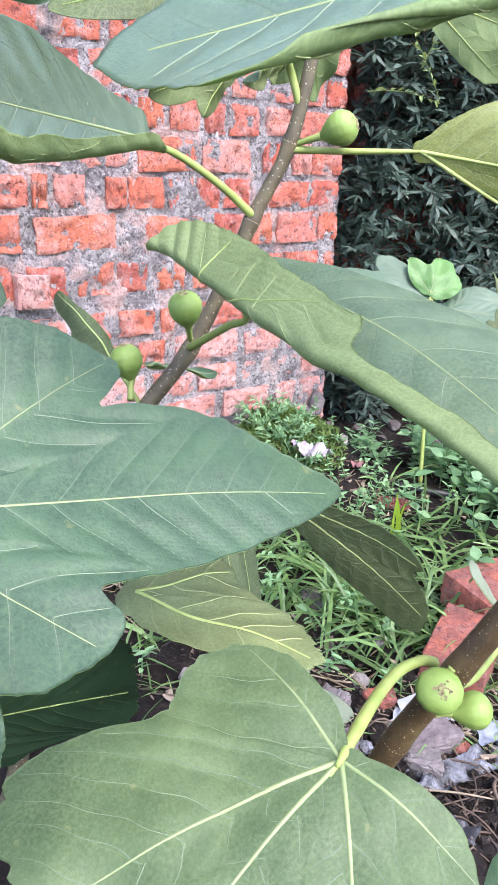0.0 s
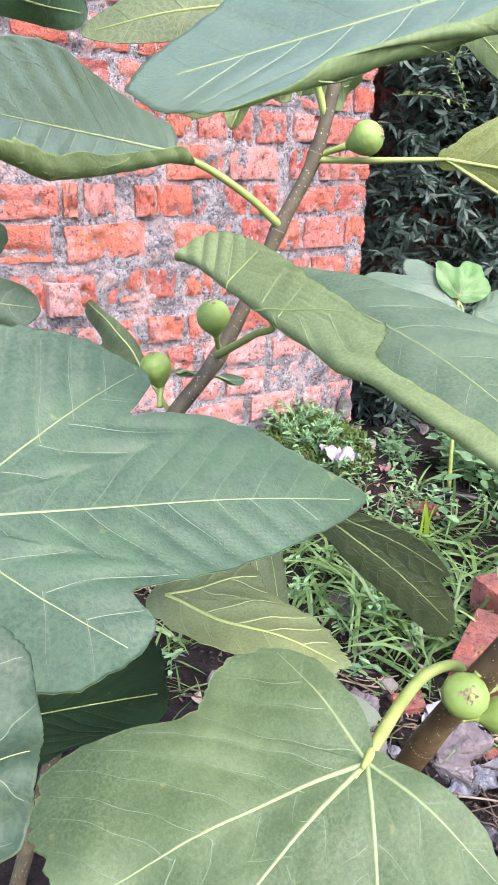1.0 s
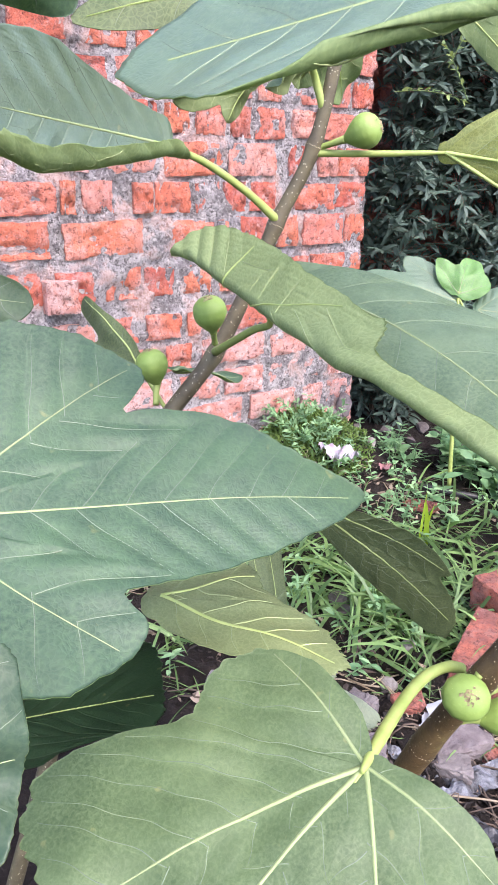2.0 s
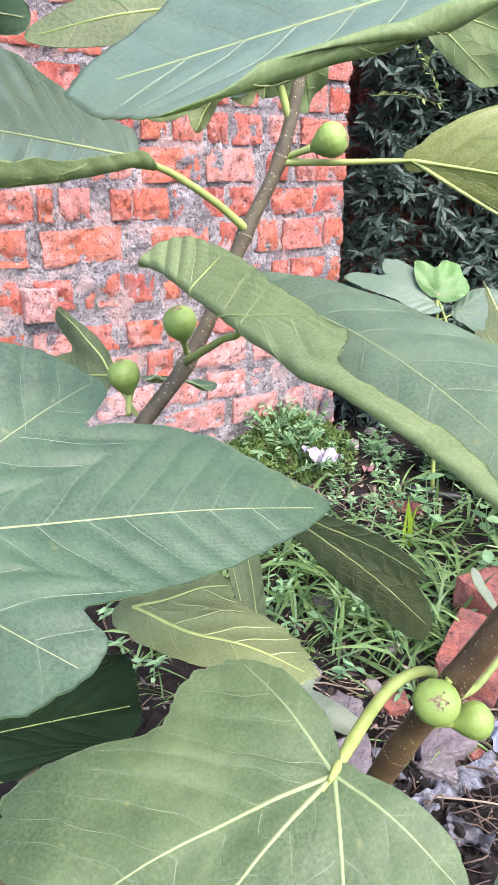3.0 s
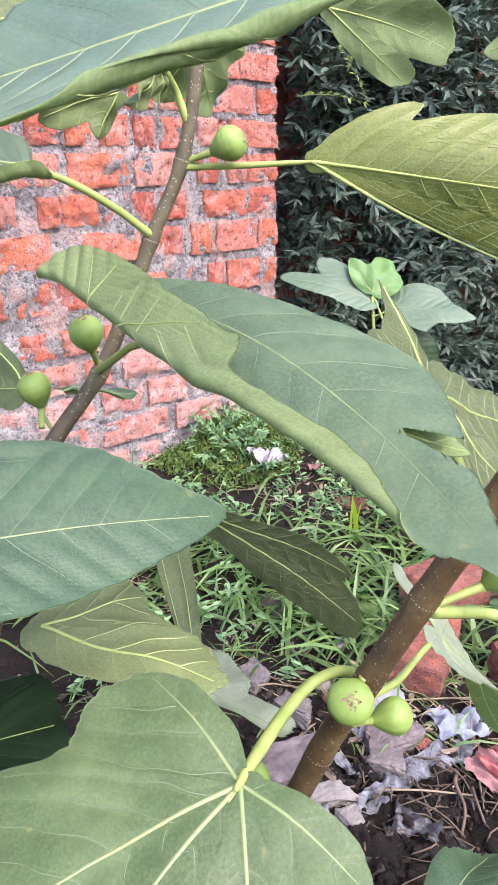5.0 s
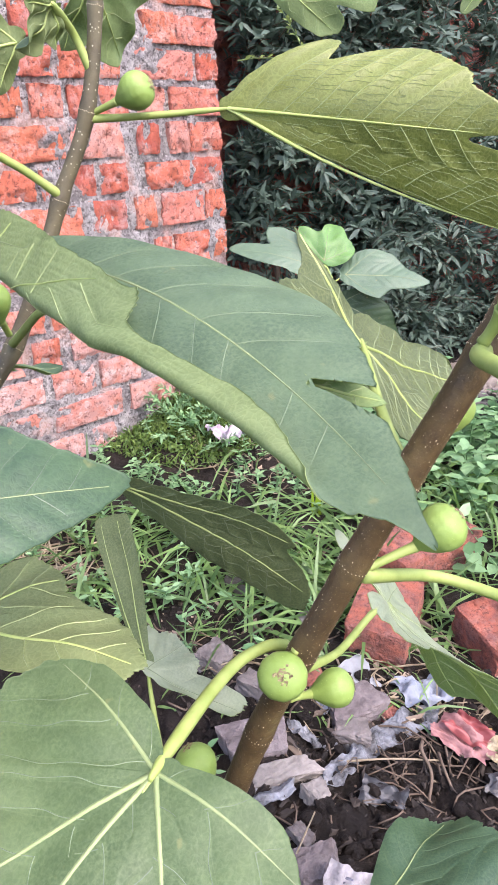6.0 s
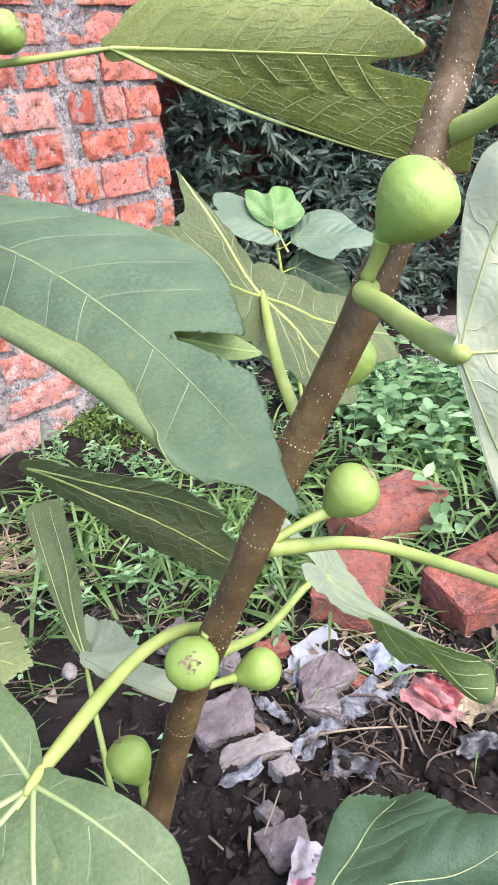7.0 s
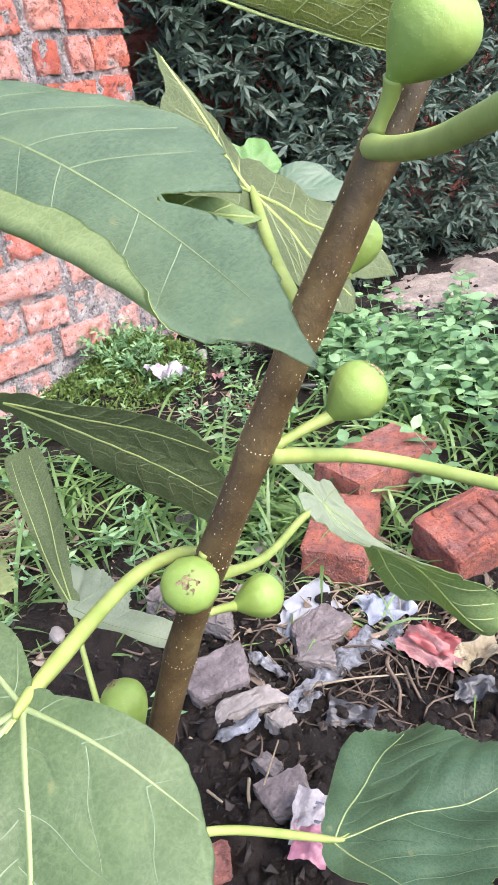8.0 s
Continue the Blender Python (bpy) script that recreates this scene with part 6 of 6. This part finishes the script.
def ribbon(name, points, width, mat, seed, label):
    """A long crumpled strip of thin plastic film lying over the litter."""
    rng = np.random.default_rng(seed)
    line = spline([(x, y, ground_height(x, y) + h) for x, y, h in points], 46)
    tang = unit(np.gradient(line, axis=0))
    v, f, n = [], [], 9
    for k in range(len(line)):
        s = unit(np.cross(tang[k], (0, 0, 1)))
        wd = width * (0.75 + 0.6 * fractal(k * 0.13, seed, 0.5, 2)) * min(1.0, 0.25 + 0.3 * min(k, len(line) - 1 - k))
        for layer in (0.0, 0.0005):
            for c in range(n):
                b = c / (n - 1) - 0.5
                z = 0.35 * width * abs(fractal(k * 0.16, b * 2.2 + seed, 1.1, 3)) + 0.012 * fractal(k * 0.22, b * 1.5, seed * 2.0, 2)
                v.append(line[k] + s * b * wd + np.array([0, 0, z + layer]))
    row = 2 * n
    for k in range(len(line) - 1):
        for c in range(n - 1):
            a = k * row + c
            f.append((a, a + row, a + row + 1, a + 1))
            f.append((a + n, a + n + 1, a + n + row + 1, a + n + row))
    return tagged(mesh_object(name, v, f, mat), label, "litter")


sheet("paper_scrap", 0.305, 0.968, (0.075, 0.066), 25, MAT_PAPER, 1, "torn white paper under a broken stone", crumple=0.009, lift=0.012, tilt=(14, -4))
sheet("paper_scrap", 0.260, 0.939, (0.03, 0.06), -25, MAT_PAPER, 21, "white paper corner in the mud", crumple=0.02, lift=0.01, tilt=(8, -8))
sheet("plastic_scrap", 0.405, 0.931, (0.075, 0.055), 10, MAT_BLUE_FILM, 2, "crumpled bluish white plastic scrap", crumple=0.05, lift=0.018)
ribbon("plastic_scrap", [(0.423, 0.901, 0.014), (0.316, 0.848, 0.010), (0.232, 0.782, 0.006)], 0.042, MAT_PLASTIC, 3, "long dirty grey plastic film trodden into the soil")
ribbon("plastic_scrap", [(0.194, 0.899, 0.010), (0.237, 0.860, 0.008), (0.280, 0.845, 0.006)], 0.026, MAT_PLASTIC, 4, "grey plastic ribbon between stones")
sheet("wrapper", 0.436, 0.828, (0.085, 0.044), -42, MAT_PINK_PAPER, 4, "faded pink wrapper lying on the soil", crumple=0.045, lift=0.016, tilt=(16, 4))
sheet("wrapper", 0.448, 0.838, (0.06, 0.035), -50, MAT_RED_PAPER, 14, "torn red wrapper fold", crumple=0.03, lift=0.026, tilt=(24, 4))
sheet("wrapper", 0.498, 0.810, (0.075, 0.045), 10, MAT_CREAM_PAPER, 5, "cream paper scrap with yellow marks", crumple=0.035, lift=0.015)
sheet("wrapper", 0.456, 0.857, (0.05, 0.025), -30, MAT_YELLOW_PAPER, 15, "torn yellow and grey printed scrap", crumple=0.03, lift=0.015)
printed = sheet("wrapper", 0.226, 0.608, (0.050, 0.058), -20, MAT_WHITE_FILM, 6, "small white and magenta printed wrapper", crumple=0.03, lift=0.02, tilt=(20, 14))
for k in range(5):
    bm = bmesh.new()
    bmesh.ops.create_cube(bm, size=1.0)
    bmesh.ops.scale(bm, vec=(0.014 - 0.002 * (k % 3), 0.0028, 0.0012), verts=bm.verts)
    bmesh.ops.bevel(bm, geom=bm.edges, offset=0.0003, segments=1)
    bmesh.ops.translate(bm, vec=(0.002 * (k % 2) - 0.002, 0.016 - 0.0060 * k, 0.0075), verts=bm.verts)
    part("printed_bar", bm, MAT_INK, printed)
sheet("wrapper", 0.214, 0.585, (0.034, 0.034), -20, MAT_MAGENTA, 7, "magenta end of a printed wrapper", crumple=0.02, lift=0.024, tilt=(20, 14))
sheet("plastic_scrap", 0.161, 0.768, (0.06, 0.03), 20, MAT_PLASTIC, 16, "dark grey film under a stone chip", crumple=0.02, lift=0.006)
sheet("plastic_scrap", 0.306, 0.755, (0.06, 0.04), -30, MAT_DARK_FILM, 17, "black plastic film half buried in soil", crumple=0.03, lift=0.008)
sheet("plastic_scrap", 0.469, 0.755, (0.05, 0.03), -10, MAT_DARK_FILM, 18, "dark grey film beside the pink wrapper", crumple=0.03, lift=0.01)
sheet("paper_scrap", 0.145, 1.755, (0.080, 0.065), 30, MAT_TISSUE, 8, "crumpled white tissue beside the moss", crumple=0.07, lift=0.045)
sheet("plastic_scrap", 0.005, 1.975, (0.10, 0.03), 35, MAT_TEAL, 9, "teal plastic strip at the wall's foot", crumple=0.03, lift=0.035)
sheet("paper_scrap", 0.265, 1.80, (0.05, 0.03), 60, MAT_PINK_PAPER, 10, "pink paper scrap on bare soil", crumple=0.03, lift=0.02)
sheet("plastic_scrap", 0.75, 2.06, (0.12, 0.08), 10, MAT_PLASTIC, 12, "pale plastic litter by the path", crumple=0.05, lift=0.03)
hose = [(0.36, 1.80, 0.0), (0.45, 1.765, 0.0), (0.55, 1.76, 0.0), (0.68, 1.74, 0.0)]
tagged(tube("hose", [(x, y, ground_height(x, y) + 0.012) for x, y, _ in hose], 0.009, 0.009, MAT_BLACK, None), "black rubber hose lying on the soil", "hose")


def debris(count, seed, spots, size, mat=MAT_DEBRIS, label="dark rotten leaf bits and crumbs on the soil"):
    """Rotten bits, flakes and torn scraps, dark with soil."""
    rng = np.random.default_rng(seed)
    chunks = []
    for _ in range(count):
        cx, cy, sx, sy = spots[rng.integers(len(spots))]
        x, y = cx + rng.normal() * sx, cy + rng.normal() * sy
        s = size * (0.35 + 1.3 * rng.uniform() ** 3)
        k = 7
        a = np.sort(rng.uniform(0, 6.28, k))
        r = rng.uniform(0.45, 1.0, k)
        R = np.array(Euler((rng.normal() * 0.5, rng.normal() * 0.5, rng.uniform(0, 6.28))).to_matrix())
        flat = np.stack([r * np.cos(a) * s * rng.uniform(0.9, 2.4), r * np.sin(a) * s * 0.6, 0.25 * s * rng.normal(size=k)], 1)
        low = flat - np.array([0, 0, 0.0012])
        top = np.vstack([flat, flat.mean(0) + (0, 0, 0.2 * s)])
        v = np.vstack([top, low]) @ R.T + (x, y, ground_height(x, y) + 0.35 * s)
        f = [(q, (q + 1) % k, k) for q in range(k)] + [(q, k + 1 + q, k + 1 + (q + 1) % k, (q + 1) % k) for q in range(k)] + [tuple(range(2 * k, k, -1))]
        chunks.append((v, f))
    v, f = joined(chunks)
    return tagged(mesh_object("debris", v, f, mat, smooth=False), label, "debris", kind="stuff")


MAT_DRY_BITS = plant_material("dry_leaf_bits", (0.085, 0.060, 0.045), (0.34, 0.27, 0.20), 0.8, 0.08)
debris(420, 64, [(0.20, 1.28, 0.14, 0.10), (0.33, 1.62, 0.12, 0.08), (-0.05, 1.15, 0.14, 0.10), (0.40, 1.10, 0.12, 0.08), (0.22, 1.74, 0.10, 0.05)], 0.011, MAT_DRY_BITS, "pale dry leaf bits and chips between the grass")
debris(260, 65, [(0.40, 0.93, 0.10, 0.05), (0.47, 0.86, 0.08, 0.05), (0.33, 0.86, 0.08, 0.06), (0.20, 0.90, 0.06, 0.06)], 0.008, MAT_DRY_BITS, "pale dry scraps strewn through the litter")
debris(1500, 63, [(0.30, 0.80, 0.12, 0.10), (0.42, 0.90, 0.12, 0.08), (0.10, 0.95, 0.12, 0.10), (0.15, 0.70, 0.12, 0.10), (-0.05, 1.1, 0.15, 0.1)], 0.0075)

# a low bank of dry soil where the hedge ends
def bank():
    rng = np.random.default_rng(81)
    xs, ys = np.linspace(0.85, 2.6, 60), np.linspace(1.98, 2.75, 34)
    v = []
    for y in ys:
        for x in xs:
            ex, ey = (x - 1.7) / 0.88, (y - 2.37) / 0.40
            d = max(0.0, 1 - (ex * ex + ey * ey))
            v.append((x, y, ground_height(x, y) - 0.01 + 0.03 * d ** 0.7 + 0.02 * fractal(x * 9, y * 9, 2.2, 3) * min(1, d * 3)))
    f = []
    for r in range(len(ys) - 1):
        for c in range(len(xs) - 1):
            a = r * len(xs) + c
            f.append((a, a + 1, a + len(xs) + 1, a + len(xs)))
    return tagged(mesh_object("soil_bank", v, f, MAT_DRY_SOIL), "low bank of pale dry soil beside the hedge", "soil", kind="structure")


bank()


def rubble():
    rng = np.random.default_rng(82)
    chunks = []
    for k in range(170):
        x, y = 0.78 + rng.normal() * 0.26, 2.12 + rng.normal() * 0.09
        s = 0.008 + 0.022 * rng.uniform() ** 2
        chunks.append(rock_arrays((x, y, ground_height(x, y) + s * 0.4), (s, s * 0.8, s * 0.6), 900 + k))
    v, f = joined(chunks)
    return tagged(mesh_object("rubble", v, f, MAT_STONE, smooth=False), "grey and pale rubble strewn before the hedge", "rubble", kind="stuff")


rubble()


def stalk(points, r, label, mat=MAT_STRAW):
    return tagged(tube("dry_stalk", [(x, y, ground_height(x, y) + h) for x, y, h in points], r, r * 0.7, mat, None, "", 14, 6), label, "stalk")


stalk([(0.256, 0.817, 0.012), (0.326, 0.810, 0.022), (0.395, 0.804, 0.014)], 0.0018, "long pale dry stalk across the litter")
stalk([(0.169, 0.654, 0.0), (0.181, 0.664, 0.035), (0.204, 0.674, 0.075)], 0.0014, "dry brown stalk standing in the soil")
stalk([(0.161, 0.656, 0.0), (0.161, 0.659, 0.02), (0.165, 0.662, 0.045)], 0.0026, "cut dry stem stub standing in the soil")
stalk([(0.115, 0.692, 0.012), (0.131, 0.665, 0.004)], 0.002, "short pale cut stalk on the mud")
stalk([(0.30, 0.985, 0.01), (0.38, 0.99, 0.015), (0.47, 0.985, 0.01)], 0.0018, "pale dry stalk below the bricks")

stalk([(0.385, 0.845, 0.004), (0.372, 0.815, 0.022), (0.378, 0.785, 0.010), (0.366, 0.755, 0.004)], 0.0030, "dark twisted root lying in the litter", MAT_TWIG)
stalk([(0.402, 0.835, 0.004), (0.395, 0.800, 0.018), (0.399, 0.765, 0.004)], 0.0026, "dark twisted root lying in the litter", MAT_TWIG)

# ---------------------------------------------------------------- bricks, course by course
OLD, LIMED, FAR = brick_set(MAT_BRICK, 3), brick_set(MAT_LIMED_BRICK, 7), brick_set(MAT_SHADED_BRICK, 5)
lay = np.random.default_rng(17)
course(wall, OLD, 1.005, 1.068, [(-0.26, -0.15), (-0.13, -0.02), (0.0, 0.10), (0.12, 0.22), (0.25, 0.42), (0.436, 0.53), (0.536, 0.656)], lay)
course(wall, OLD, 0.928, 0.990, [(-0.30, -0.20), (-0.18, -0.07), (-0.05, 0.08), (0.10, 0.20), (0.214, 0.284), (0.30, 0.37), (0.388, 0.584), (0.592, 0.657)], lay)
course(wall, OLD, 0.853, 0.916, [(-0.36, -0.22), (-0.20, -0.06), (-0.03, 0.04), (0.06, 0.12), (0.136, 0.214), (0.228, 0.280), (0.30, 0.38), (0.40, 0.48), (0.498, 0.656)], lay)
course(wall, OLD, 0.770, 0.842, [(-0.24, -0.10), (-0.08, 0.04), (0.058, 0.206), (0.219, 0.355), (0.397, 0.463), (0.486, 0.545), (0.552, 0.654)], lay)
course(wall, OLD, 0.692, 0.757, [(-0.31, -0.19), (-0.182, -0.150), (-0.135, -0.068), (-0.022, 0.023), (0.030, 0.118), (0.133, 0.20), (0.208, 0.271), (0.284, 0.357), (0.414, 0.544), (0.551, 0.656)], lay)
course(wall, OLD, 0.606, 0.680, [(-0.36, -0.212), (-0.183, 0.0), (0.071, 0.221), (0.244, 0.342), (0.37, 0.43), (0.449, 0.583), (0.588, 0.656)], lay)
course(wall, OLD, 0.508, 0.580, [(-0.33, -0.23), (-0.205, -0.119), (-0.093, -0.006), (0.001, 0.075), (0.102, 0.178), (0.20, 0.29), (0.31, 0.40), (0.418, 0.468), (0.48, 0.59), (0.609, 0.656)], lay)
course(wall, OLD, 0.410, 0.470, [(-0.36, -0.235), (-0.219, -0.125), (-0.10, -0.02), (0.0, 0.09), (0.11, 0.20), (0.22, 0.36), (0.38, 0.47), (0.49, 0.655)], lay)
for k in range(5):
    course(wall, OLD[:4] + LIMED if k == 0 else LIMED, 0.328 - 0.081 * k, 0.392 - 0.081 * k, random_spans(-0.5, CORNER - 0.002, lay), lay)
for k in range(3):
    course(wall, OLD, 1.087 + 0.081 * k, 1.150 + 0.081 * k, random_spans(-0.5, CORNER - 0.002, lay), lay)
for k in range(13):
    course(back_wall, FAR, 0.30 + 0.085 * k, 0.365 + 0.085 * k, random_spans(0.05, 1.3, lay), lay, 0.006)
stub = set_brick(wall, LIMED, -0.235, -0.165, 0.495, 0.565, lay, 0.03)
